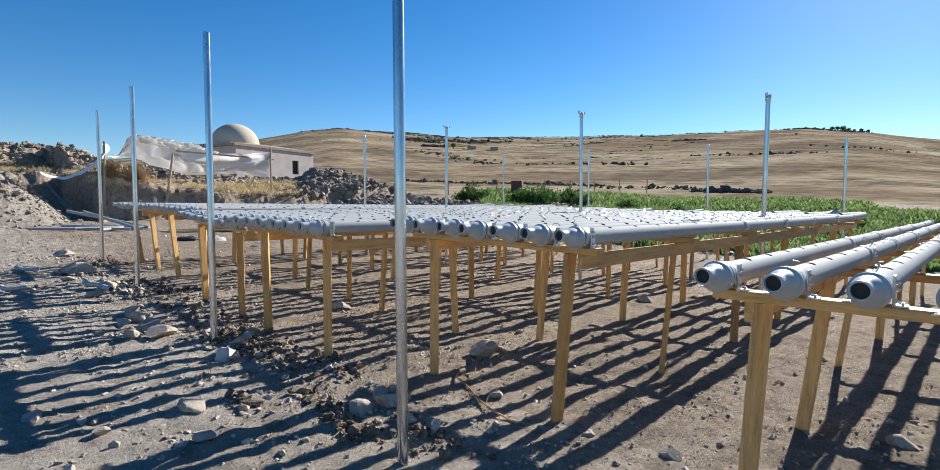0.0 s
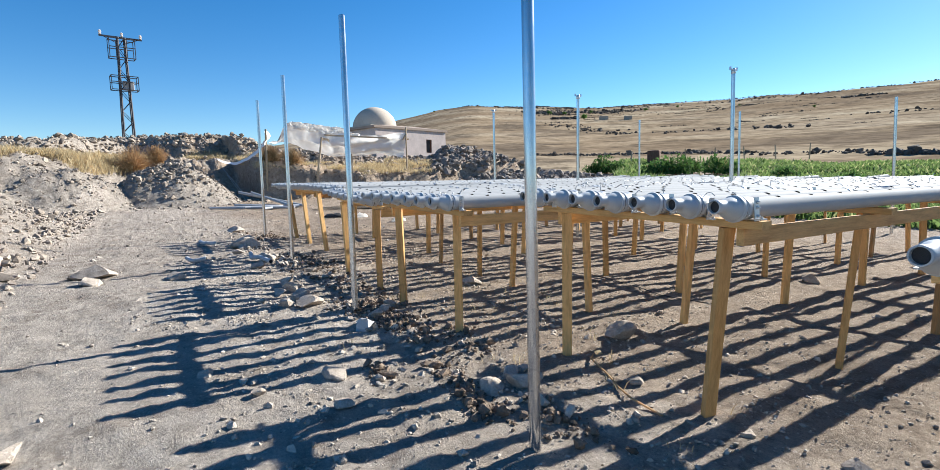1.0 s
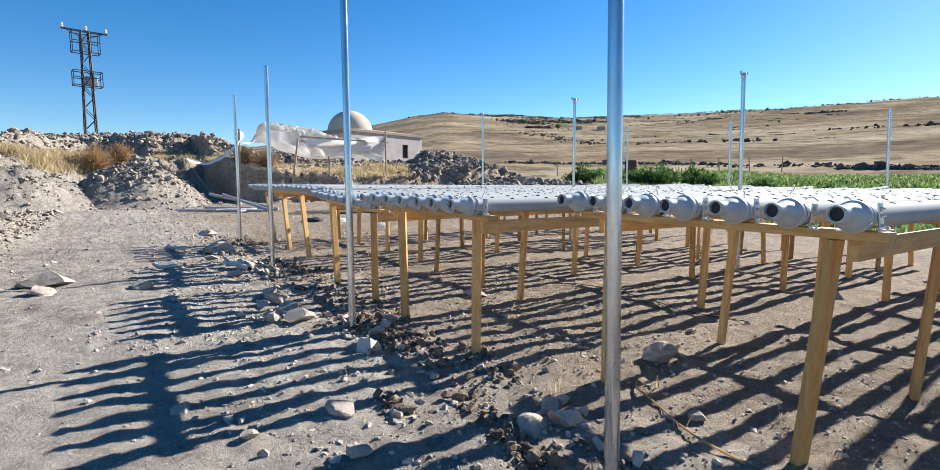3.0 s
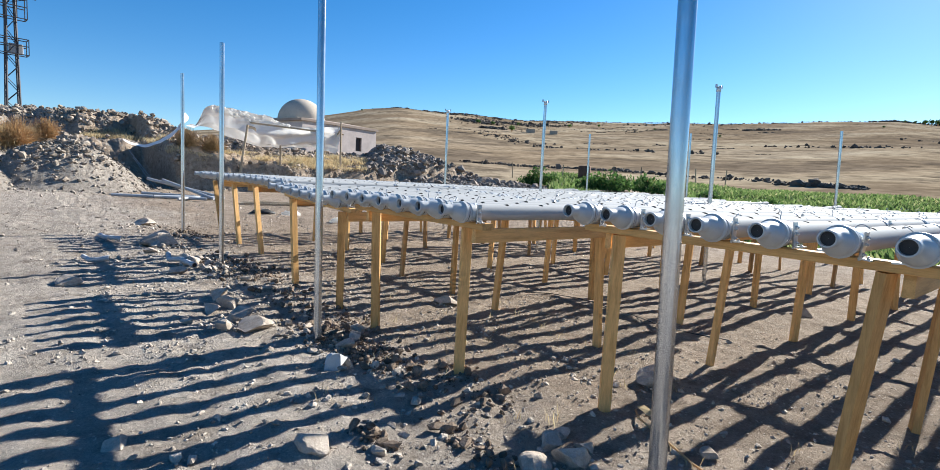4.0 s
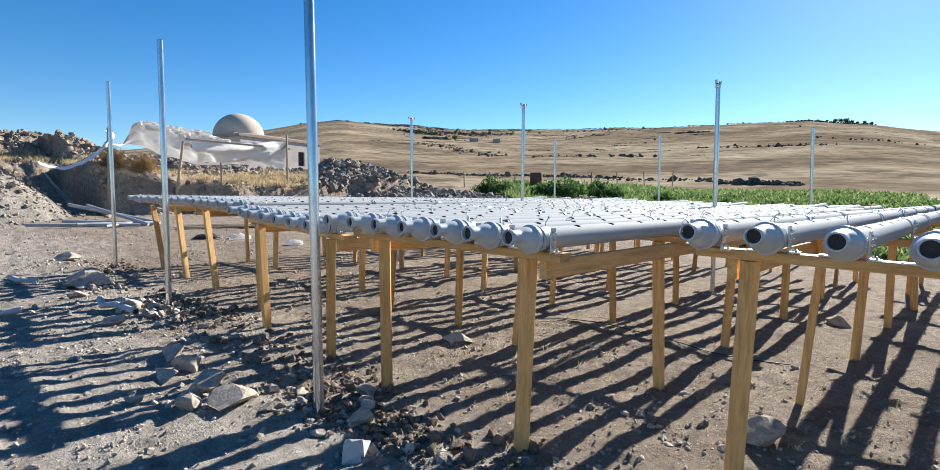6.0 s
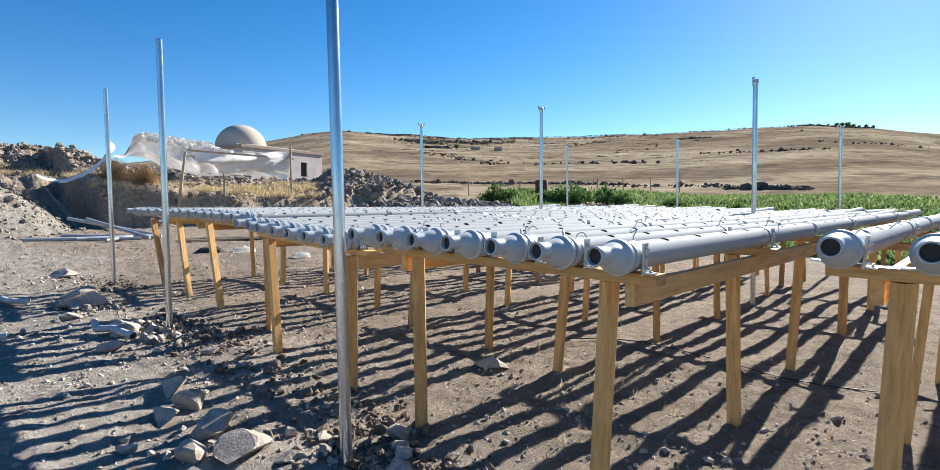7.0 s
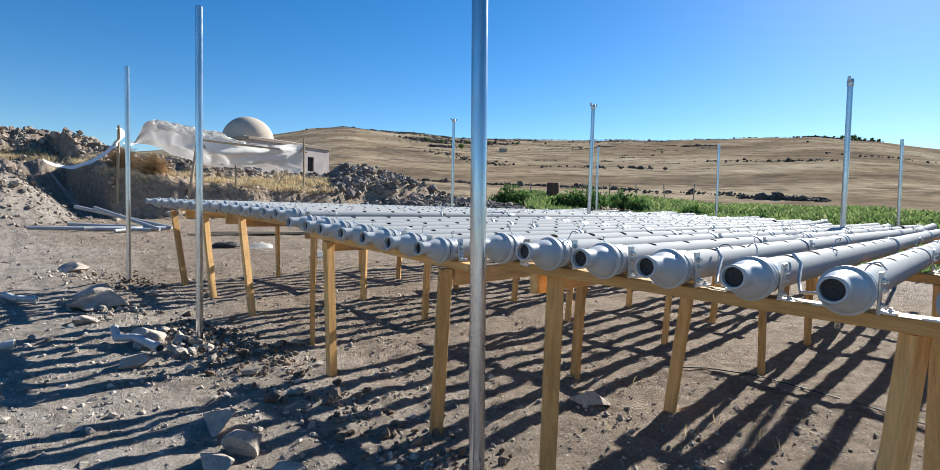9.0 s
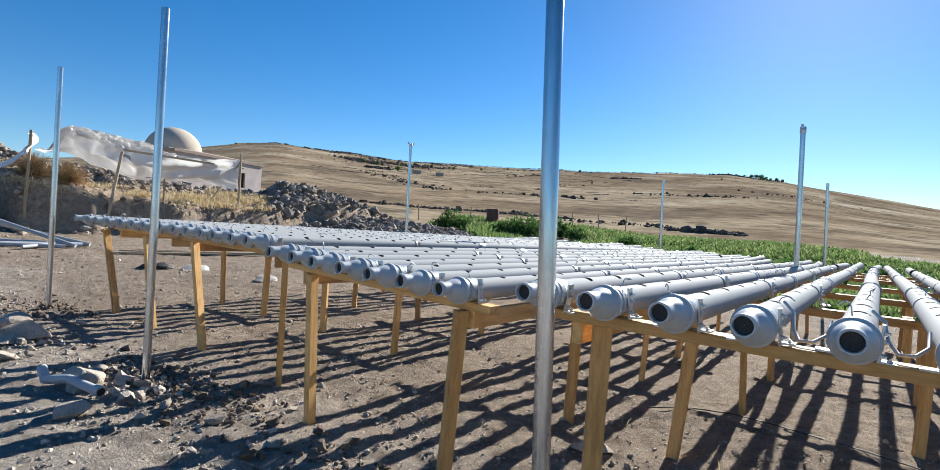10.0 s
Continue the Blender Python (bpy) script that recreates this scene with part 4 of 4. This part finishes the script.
# hilltop and hillside trees
for h, d, rad in ((10.6, 438, 3.0), (10.2, 436, 3.6), (9.8, 438, 4.0), (9.4, 438, 2.8), (9.0, 440, 2.2), (8.5, 440, 2.6), (8.0, 440, 2.0), (11.2, 440, 2.0), (11.9, 442, 1.8), (12.6, 444, 1.5), (62.4, 420, 1.6), (61.3, 430, 1.2), (50.2, 300, 2.6), (48.6, 300, 2.4), (46.6, 250, 3.0), (45.9, 330, 2.2), (40.5, 350, 2.6),
                  (37.5, 360, 2.0), (26, 250, 1.2), (13.3, 350, 1.4), (32, 320, 1.4)):
    x, y = polar(h, d)
    z = land(x, y, False)
    ob = thing("tree", "small dark tree on the dry hillside", "tree", pose(x, y, z), "hillside trees")
    part("trunk", Geo().rod((0, 0, -0.5), (0.1, 0.05, rad * 0.9), rad * 0.08, 7, rad * 0.04), TWIG, ob)
    lf = Geo()
    rad *= 0.6
    for _ in range(420):
        v = Vector((r.gauss(0, 1), r.gauss(0, 1), r.gauss(0, 1))).normalized() * (r.random() ** 0.4)
        k = 0.75 + 0.55 * noise.noise(v * 1.9 + Vector((h, d, 0)))
        s = rad * 0.11
        lf.add([(-s, 0, 0), (0, -s * 0.7, 0.1), (s, 0, 0), (0, s * 0.7, 0.1)], [(0, 1, 2, 3)], Matrix.Translation((v.x * rad * k, v.y * rad * k, rad * (0.95 + 0.75 * v.z * k))) @ pose(0, 0, 0, r.uniform(0, 360), r.uniform(0, 360), 0))
    part("crown", lf, BUSH, ob)

# dry grass on the bank
g = Geo()
n = 0
while n < 2900:
    y, x = r.uniform(-10, 26), r.uniform(-42, -22)
    u = bank_u(x, y)
    wide = bank_wide(y)
    if not wide * (0.8 if y > 3.5 else 0.6 if y < 0.5 else 1.15) < u < wide + 3.2 or noise.noise((x * 0.3, y * 0.22, 9)) < -0.1:
        continue
    if math.degrees(math.atan2(-x, y)) < 62.5:
        continue
    blades(g, x, y, land(x, y), 18, 0.32 if y < 4 else 0.26 * smooth01(-0.25, 0.35, noise.noise((x * 0.7, y * 0.6, 4))) + 0.04, 0.02 if y < 4 else 0.014, 0.3, 0.7)
    n += 1
for _ in range(50):
    x, y = r.uniform(-7, -1.5), r.uniform(1.0, 4.5)
    blades(g, x, y, land(x, y), 5, 0.07, 0.004, 0.06, 0.8)
tagged(new("dry_grass", g.mesh("dry_grass", STRAW)), "dry golden grass along the bank top", "grass", kind="stuff")

# brown dry bush on the bank beneath the pylon, another near the tarpaulin
for bx, by, rad, hgt in ((-30.6, -0.4, 1.3, 1.25), (-31.2, 0.6, 0.9, 0.9), (-27.6, 5.4, 0.9, 0.9), (-27.4, 6.4, 0.8, 0.8)):
    bz = land(bx, by)
    ob = thing("dry_bush", "tangled brown dry shrub on the bank", "bush", pose(bx, by, bz))
    g = Geo()
    for _ in range(850):
        a, e = r.uniform(0, 6.28), r.uniform(0.15, 1.45)
        L = rad * r.uniform(0.5, 1.1)
        p = Vector((0, 0, 0.05))
        for k in range(3):
            q = p + Vector((math.cos(a) * math.cos(e), math.sin(a) * math.cos(e), math.sin(e) * hgt / rad)) * L / 3
            g.rod(p, q, 0.008 - 0.002 * k, 3)
            p = q
            a, e = a + r.gauss(0, 0.8), e + r.gauss(0, 0.5)
    part("tangle", g, TWIG, ob)

# ---- domed house ----
def build_house():
    cx, cy = polar(66.9, 71)
    z = 4.2
    ob = thing("domed_house", "plain plastered house with a flat roof and pale dome", "house", pose(cx, cy, z, 0, 0, 66.6 + 40))
    # local x runs along the long front wall, -y faces the pipes
    L, D, H = 11.7, 8.0, 3.9
    front = Geo()
    t = 0.3
    wx, wz, ww, wh = 2.8, 1.15, 1.0, 1.7
    front.box(L / 2 + wx - ww / 2, t, H, pose(-L / 2 + (L / 2 + wx - ww / 2) / 2, -D / 2, H / 2))
    front.box(L / 2 - wx - ww / 2, t, H, pose(L / 2 - (L / 2 - wx - ww / 2) / 2, -D / 2, H / 2))
    front.box(ww, t, wz, pose(wx, -D / 2, wz / 2))
    front.box(ww, t, H - wz - wh, pose(wx, -D / 2, H - (H - wz - wh) / 2))
    part("front_wall", front, PLASTER, ob)
    part("back_wall", Geo().box(L, t, H, pose(0, D / 2, H / 2)), PLASTER, ob)
    for s in (-1, 1):
        part("end_wall", Geo().box(t, D - t - 0.01, H, pose(s * (L / 2 - t / 2), 0, H / 2)), PLASTER, ob)
    part("plinth", Geo().box(L + 0.2, D + 0.5, 1.6, pose(0, 0, -0.81)), ROOF, ob)
    w = part("window", Geo().box(ww - 0.1, 0.04, wh - 0.1, pose(wx, -D / 2 + 0.1, wz + wh / 2)), DARK, ob, "dark window pane")
    fr = Geo()
    for s in (-1, 1):
        fr.box(0.07, 0.08, wh, pose(wx + s * (ww / 2 - 0.035), -D / 2 + 0.06, wz + wh / 2))
        fr.box(ww - 0.15, 0.08, 0.07, pose(wx, -D / 2 + 0.06, wz + wh / 2 + s * (wh / 2 - 0.04)))
    part("window_frame", fr, RUST, w)
    roof = Geo().box(L + 0.5, D + 0.6, 0.28, pose(0, 0, H + 0.15))
    roof.add([(-L / 2 - 0.2, -D / 2 - 0.2, H + 0.29), (L / 2 + 0.2, -D / 2 - 0.2, H + 0.29), (L / 2 + 0.2, D / 2 + 0.2, H + 0.29), (-L / 2 - 0.2, D / 2 + 0.2, H + 0.29),
              (-2.8, -2.6, H + 0.62), (2.4, -2.6, H + 0.62), (2.4, 2.6, H + 0.62), (-2.8, 2.6, H + 0.62)],
             [(0, 1, 5, 4), (1, 2, 6, 5), (2, 3, 7, 6), (3, 0, 4, 7), (4, 5, 6, 7)])
    part("roof", roof, ROOF, ob, "brown screed roof slab")
    part("drum", Geo().box(5.6, 5.6, 0.7, pose(-1.9, 1.0, H + 0.30)), DOME, ob)
    R = 2.81
    prof = [(R * math.cos(a), R * math.sin(a) * 0.95) for a in [radians(k * 7.5) for k in range(12)]] + [(0.02, R * 0.95)]
    part("dome", Geo().turned(prof, 40, pose(-1.9, 1.0, H + 0.55)), DOME, ob, "smooth pale rendered dome", True)


build_house()

# ---- lattice power pylon ----
def build_pylon():
    x, y = polar(91.05, 62)
    z = 2.0
    H = 14.0
    ob = thing("power_pylon", "dark steel lattice power pylon with crossarms and platform", "pylon", pose(x, y, z, 0, 0, 100))

    def w(h):
        return 0.52 - 0.24 * h / H

    for sx in (-1, 1):
        for sy in (-1, 1):
            part("corner_leg", Geo().bar((sx * w(0), sy * w(0), 0), (sx * w(H), sy * w(H), H), 0.11, 0.11), PYLON, ob)
    for k in range(14):
        a, b = k * 1.0, k + 1.0
        g = Geo()
        for s in (-1, 1):
            q = 1 if k % 2 else -1
            g.rod((s * w(a), -q * w(a), a), (s * w(b), q * w(b), b), 0.03, 5)
            g.rod((-q * w(a), s * w(a), a), (q * w(b), s * w(b), b), 0.03, 5)
        part("brace", g, PYLON, ob)
    top = part("crossarm", Geo().bar((-1.75, 0, H), (1.75, 0, H), 0.14, 0.14).rod((-1.4, 0, H - 0.05), (0, 0, H - 0.7), 0.03, 5).rod((1.4, 0, H - 0.05), (0, 0, H - 0.7), 0.03, 5), PYLON, ob)
    for sx in (-1.65, 0.1, 1.65):
        part("insulator", Geo().turned([(0.06, 0), (0.13, 0.08), (0.06, 0.14), (0.15, 0.22), (0.06, 0.28), (0.13, 0.36), (0.05, 0.42)], 12, pose(sx, 0, H + 0.07)), CERAMIC, top, "white insulator", True)
    for z0, hw, hh, nm in ((H - 1.95, 1.05, 1.75, "switch_frame"), (H - 4.95, 1.1, 1.3, "platform")):
        g = Geo()
        for sy in (-0.5, 0.5):
            for zz in (z0, z0 + hh * 0.55, z0 + hh):
                g.bar((-hw, sy, zz), (hw, sy, zz), 0.07, 0.07)
            for sx in (-hw, -hw * 0.35, hw * 0.35, hw):
                g.bar((sx, sy, z0), (sx, sy, z0 + hh), 0.06, 0.06)
        for sx in (-hw, hw):
            for zz in (z0, z0 + hh):
                g.bar((sx, -0.5, zz), (sx, 0.5, zz), 0.06, 0.06)
        part(nm, g, PYLON, ob)
    part("transformer", Geo().box(0.9, 0.7, 0.8, pose(0.3, 0, H - 4.5), 0.05), make_plain("grey_paint", (0.33, 0.33, 0.34), 0.5), ob, "grey transformer box")


build_pylon()

# ---- torn plastic shelter on the bank ----
def build_shelter():
    ob = thing("plastic_shelter", "torn white plastic sheet sagging over rough timber poles", "shelter")
    poles = [((-25.3, 6.9, 0.9), (-25.15, 7.27, 3.75)), ((-26.0, 12.0, 1.4), (-26.0, 12.0, 4.45)), ((-25.4, 4.75, 0.7), (-25.2, 4.8, 4.05)), ((-25.35, 8.78, 0.9), (-25.35, 8.76, 3.0))]
    for a, b in poles:
        part("pole", Geo().rod(a, b, 0.055, 8, 0.045), POLE_WOOD, ob)
    part("ridge_pole", Geo().rod((-27.6, 6.6, 4.12), (-26.1, 12.2, 3.85), 0.05, 8, 0.04), POLE_WOOD, ob)
    part("brace_pole", Geo().rod((-26.0, 12.0, 4.1), (-26.4, 11.0, 2.4), 0.04, 8), POLE_WOOD, ob)

    def front_edge(u):
        """The low edge of the sheet, slack between the poles."""
        y = 4.95 + 6.75 * u
        z = 3.42 - 0.5 * smooth01(0.05, 0.5, u) + 0.08 * math.sin(u * 9 + 1) + 0.06 * noise.noise((u * 11, 0, 2))
        return Vector((-25.3 - 0.5 * smooth01(0.6, 1, u), y, z))

    def crest(u):
        """The bunched upper edge: steep at one end, then falling to the far pole."""
        y = 5.2 + 6.9 * u
        z = 3.6 + 1.02 * smooth01(0.03, 0.16, u) - 0.16 * smooth01(0.25, 0.5, u) - 0.38 * smooth01(0.5, 0.68, u) + 0.06 * smooth01(0.8, 1, u) + 0.04 * noise.noise((u * 14, 3, 2))
        return Vector((-26.0 - 1.5 * smooth01(0, 0.15, u) + 1.35 * smooth01(0.5, 1, u), y, z))

    g = Geo()
    nu, nv = 72, 26
    for j in range(nv + 1):
        for i in range(nu + 1):
            u, v = i / nu, j / nv
            p = front_edge(u).lerp(crest(u), v)
            slack = math.sin(math.pi * v) * math.sin(math.pi * min(1, u * 1.05 + 0.02))
            fold = math.sin((v * 2.3 - u * 1.5) * 6.0 + 1.5 * noise.noise((u * 3, v * 2, 5)))
            k = noise.fractal((u * 9, v * 4, 1.3), 0.8, 2.0, 4)
            g.v.append((p.x - 0.35 * slack + 0.1 * fold * slack + 0.07 * k, p.y + 0.06 * k, p.z - 0.22 * slack + 0.13 * fold * slack + 0.08 * k * (0.4 + slack)))
    hole = lambda i, j: j > 3 and i > 24 and noise.noise((i * 0.13, j * 0.3, 4.4)) > 0.58
    g.f = [(j * (nu + 1) + i, j * (nu + 1) + i + 1, (j + 1) * (nu + 1) + i + 1, (j + 1) * (nu + 1) + i) for j in range(nv) for i in range(nu) if not hole(i, j)]
    part("sheet", g, SHEET, ob, "translucent white plastic sheet", "all")
    # doubled, crumpled roll of sheet over the crest
    g = Geo()
    for j in range(13):
        for i in range(nu + 1):
            u, v = i / nu, j / 12
            p = crest(0.17 + 0.5 * u)
            wide = (0.16 + 0.34 * math.sin(math.pi * min(1, u + 0.12)) ** 0.7) * (0.85 + 0.3 * noise.noise((u * 7, 1, 1)))
            k = noise.fractal((u * 13, v * 4, 8.1), 0.8, 2.0, 3)
            around = math.pi * (v - 0.1)
            g.v.append((p.x + 0.35 * math.cos(around) * wide + 0.35 * wide * (1 - v) + 0.08 * k, p.y + 0.05 * k, p.z + 0.05 - wide * (1 - v) ** 1.4 + 0.07 * k))
    g.f = [(j * (nu + 1) + i, j * (nu + 1) + i + 1, (j + 1) * (nu + 1) + i + 1, (j + 1) * (nu + 1) + i) for j in range(12) for i in range(nu)]
    part("flap", g, SHEET, ob, "crumpled doubled edge of the sheet", "all")
    # torn strip reaching the left pole
    g = Geo()
    for i in range(21):
        u = i / 20
        x, y, z = -25.2 - 0.3 * u, 4.8 - 2.0 * u, 3.5 - 0.95 * math.sin(u * 2.2)
        k = 0.03 * noise.noise((u * 7, 0, 0))
        g.v += [(x, y, z + 0.07 * (1 - 0.5 * u) + k), (x - 0.1, y + 0.03, z - 0.08 * (1 - 0.5 * u) + 2 * k)]
    g.f = [(2 * i, 2 * i + 1, 2 * i + 3, 2 * i + 2) for i in range(20)]
    part("torn_strip", g, SHEET, ob, "torn strip of plastic", "all")
    g = Geo()
    for i in range(9):
        u = i / 8
        for sx in (-1, 1):
            g.v.append((-25.2 + sx * 0.1 * (1 - 0.4 * u), 4.8 + 0.12 * math.sin(u * 5) + sx * 0.06, 3.95 - 0.6 * u))
    g.f = [(2 * i, 2 * i + 1, 2 * i + 3, 2 * i + 2) for i in range(8)]
    part("rag", g, SHEET, ob, "white rag tied round the pole", "all")


build_shelter()

# ---- loose pipes and litter by the bank ----
OLD_PVC = make_plain("dusty_grey_pvc", (0.36, 0.37, 0.385), 0.5, 0, 0.15, 4, dirty=0.5)
for a, b, rad in (((-21.3, 2.0), (-20.6, 4.6), 0.05), ((-21.5, 2.5), (-21.1, 5.1), 0.045), ((-20.9, 3.1), (-21.3, 5.3), 0.05), ((-22.8, 3.2), (-21.2, 5.3), 0.05), ((-22.4, 3.6), (-20.9, 4.9), 0.05), ((-21.9, 2.9), (-21.4, 4.4), 0.05), ((-20.4, 3.7), (-21.6, 5.0), 0.04)):
    za, zb = land(*a) + rad, land(*b) + rad
    ob = thing("loose_pipe", "grey plastic pipe dumped on the ground by the bank", "pipe", group="dumped pipes")
    g = Geo().rod((a[0], a[1], za + (0.5 if a[0] < -22 else 0.03 + 0.05 * (a[1] % 0.5))), (b[0], b[1], zb + 0.02), rad, 14)
    part("tube", g, OLD_PVC, ob, smooth=True)
for (ax, ay, az), (bx, by, bz) in (((-27.4, 3.2, 2.4), (-25.6, 4.1, 0.75)), ((-27.0, 3.3, 2.1), (-25.2, 3.9, 0.75))):
    ob = thing("leaning_rod", "thin steel rod leaning against the cut bank", "rod")
    part("rod", Geo().rod((ax, ay, az), (bx, by, bz), 0.009, 8), WIRE, ob)


def elbow_piece(name, label, pts, rad, mat):
    ob = thing(name, label, "pipe fitting")
    g = Geo().path(pts, rad, 14)
    for p in pts[1:-1]:
        vs, fs = ico(2)
        g.add(vs, fs, Matrix.Translation(p) @ Matrix.Scale(rad, 4))
    part("tube", g, mat, ob, smooth=True)
    end = Vector(pts[-1])
    d = (end - Vector(pts[-2])).normalized()
    part("socket", Geo().rod(end - d * 0.06, end, rad * 1.2, 14), mat, ob, smooth=True)
    # shade of the open end, put in as a dark disc
    part("bore", Geo().rod(end - d * 0.01, end + d * 0.002, rad * 0.85, 14), SHADE_DARK, ob, "dark pipe end")


z = land(-9.0, 1.6) + 0.05
elbow_piece("pipe_fitting", "pale grey plastic elbow pipe lying on stones", [(-9.32, 1.52, z + 0.09), (-9.22, 1.52, z + 0.02), (-9.05, 1.62, z + 0.04), (-8.72, 1.72, z)], 0.033, PVC_GREY)
z = land(-11.6, 1.05) + 0.05
elbow_piece("pipe_fitting", "pale grey plastic pipe bend lying on the track", [(-11.75, 0.95, z + 0.03), (-11.6, 1.02, z), (-11.42, 1.05, z + 0.02), (-11.35, 1.2, z)], 0.035, PVC_GREY)
z = land(-9.5, 0.72) + 0.05
elbow_piece("pipe_fitting", "light plastic elbow offcut lying in the dust", [(-9.62, 0.6, z + 0.03), (-9.5, 0.66, z - 0.01), (-9.38, 0.72, z + 0.01), (-9.34, 0.86, z + 0.03)], 0.03, PVC_GREY)


def crumpled(name, label, category, x, y, sx, sy, h, mat):
    vs, fs = ico(3)
    out = [(v.x * sx * (1 + 0.4 * noise.noise(v * 3.5 + Vector((x, 0, 0)))), v.y * sy * (1 + 0.4 * noise.noise(v * 2.5)), max(-0.1, v.z) * h * (0.7 + 0.6 * noise.noise(v * 3 + Vector((0, y, 0))))) for v in vs]
    ob = new(name, Geo().add(out, fs).mesh(name, mat, "all"))
    ob.matrix_basis = pose(x, y, land(x, y) + 0.01, 0, 0, x * 40)
    tagged(ob, label, category)


crumpled("black_bag", "crumpled black plastic bag on bare ground", "bag", -16.4, 5.1, 0.34, 0.16, 0.14, BLACKHOSE)
crumpled("white_sack", "crumpled whitish plastic sack on bare ground", "sack", -16.2, 5.8, 0.28, 0.16, 0.16, SHEET)
crumpled("white_sack", "crumpled whitish plastic sack on bare ground", "sack", -14.2, 6.3, 0.3, 0.2, 0.14, SHEET)
ob = thing("timber_stack", "few loose pine boards lying near the bank", "boards")
for k in range(5):
    part("board", Geo().bar((-19.5 - 0.2 * k, 5.2 + 0.3 * k, land(-19.5, 5.5) + 0.06 + 0.03 * (k % 2)), (-19.0 + 0.1 * k, 9.0 + 0.2 * k, land(-19, 9) + 0.06 + 0.03 * (k % 2)), 0.12, 0.04), POLE_WOOD, ob)
# dry reed and hoses between the tables
ob = thing("dry_reed", "bent dry reed stalk lying on the soil", "reed")
pts = [(-3.05, 3.1), (-2.95, 2.98), (-2.72, 2.92), (-2.5, 2.8), (-2.3, 2.7), (-2.05, 2.68)]
part("stalk", Geo().path([(x, y, land(x, y) + 0.02 + 0.02 * math.sin(i * 2)) for i, (x, y) in enumerate(pts)], 0.007, 6), TWIG, ob)
part("leaf", Geo().add([(-3.05, 3.1, 0.16), (-3.02, 3.14, 0.17), (-2.85, 3.0, 0.21), (-2.88, 2.97, 0.19)], [(0, 1, 2, 3)]), STRAW, ob)
ob = thing("soil_hose", "thin black irrigation hose lying on soil under tables", "hose")
pts = [(-5.9 + 0.3 * k, 4.85 + 0.25 * math.sin(k * 0.7) + 0.09 * k) for k in range(9)]
part("tube", swept([(x, y, land(x, y) + 0.012) for x, y in pts], 0.005), BLACKHOSE, ob)
# looped feed tubes between pipe fronts
for px in (-4.706, -4.442):
    ob = thing("feed_tube", "thin pale plastic tube looped between two pipes", "tube", group="feed tubes")
    pts = [(px + 0.04, 2.62, 1.43), (px + 0.075, 2.58, 1.40), (px + 0.085, 2.52, 1.345), (px + 0.11, 2.44, 1.318), (px + 0.15, 2.44, 1.32), (px + 0.185, 2.52, 1.34), (px + 0.19, 2.60, 1.38)]
    part("tube", swept(pts, 0.006, 8), PVC_GREY, ob, smooth="all")
# fence and rusty bin behind the weeds
for k in range(9):
    x, y = polar(47 - 2.6 * k, 48)
    ob = thing("fence_post", "thin weathered timber fence post beyond the weeds", "post", pose(x, y, land(x, y, False), r.uniform(-4, 4), r.uniform(-4, 4), 0), "far fence")
    part("post", Geo().rod((0, 0, -0.3), (0, 0, 1.35), 0.05, 7, 0.04), POLE_WOOD, ob)
x, y = polar(39.6, 47)
ob = thing("rusty_tank", "rusty brown metal tank beyond the weeds", "tank", pose(x, y, land(x, y, False)))
part("shell", Geo().turned([(0.5, 0), (0.52, 0.05), (0.52, 1.3), (0.48, 1.36), (0.1, 1.4)], 18), RUST, ob, smooth=True)
# ruined huts on the slope
for h, d, w in ((44.6, 250, 4.0), (42.2, 240, 3.4)):
    x, y = polar(h, d)
    ob = thing("stone_hut", "low grey dry-stone hut on the dry slope", "hut", pose(x, y, land(x, y, False), 0, 0, h))
    for s in (-1, 1):
        part("side_wall", Geo().box(0.8, w * 0.8 - 0.82, 1.9, pose(s * (w / 2 - 0.4), 0, 0.5)), ROCK, ob)
        part("long_wall", Geo().box(w, 0.8, 1.8, pose(0, s * w * 0.4, 0.5)), ROCK, ob)
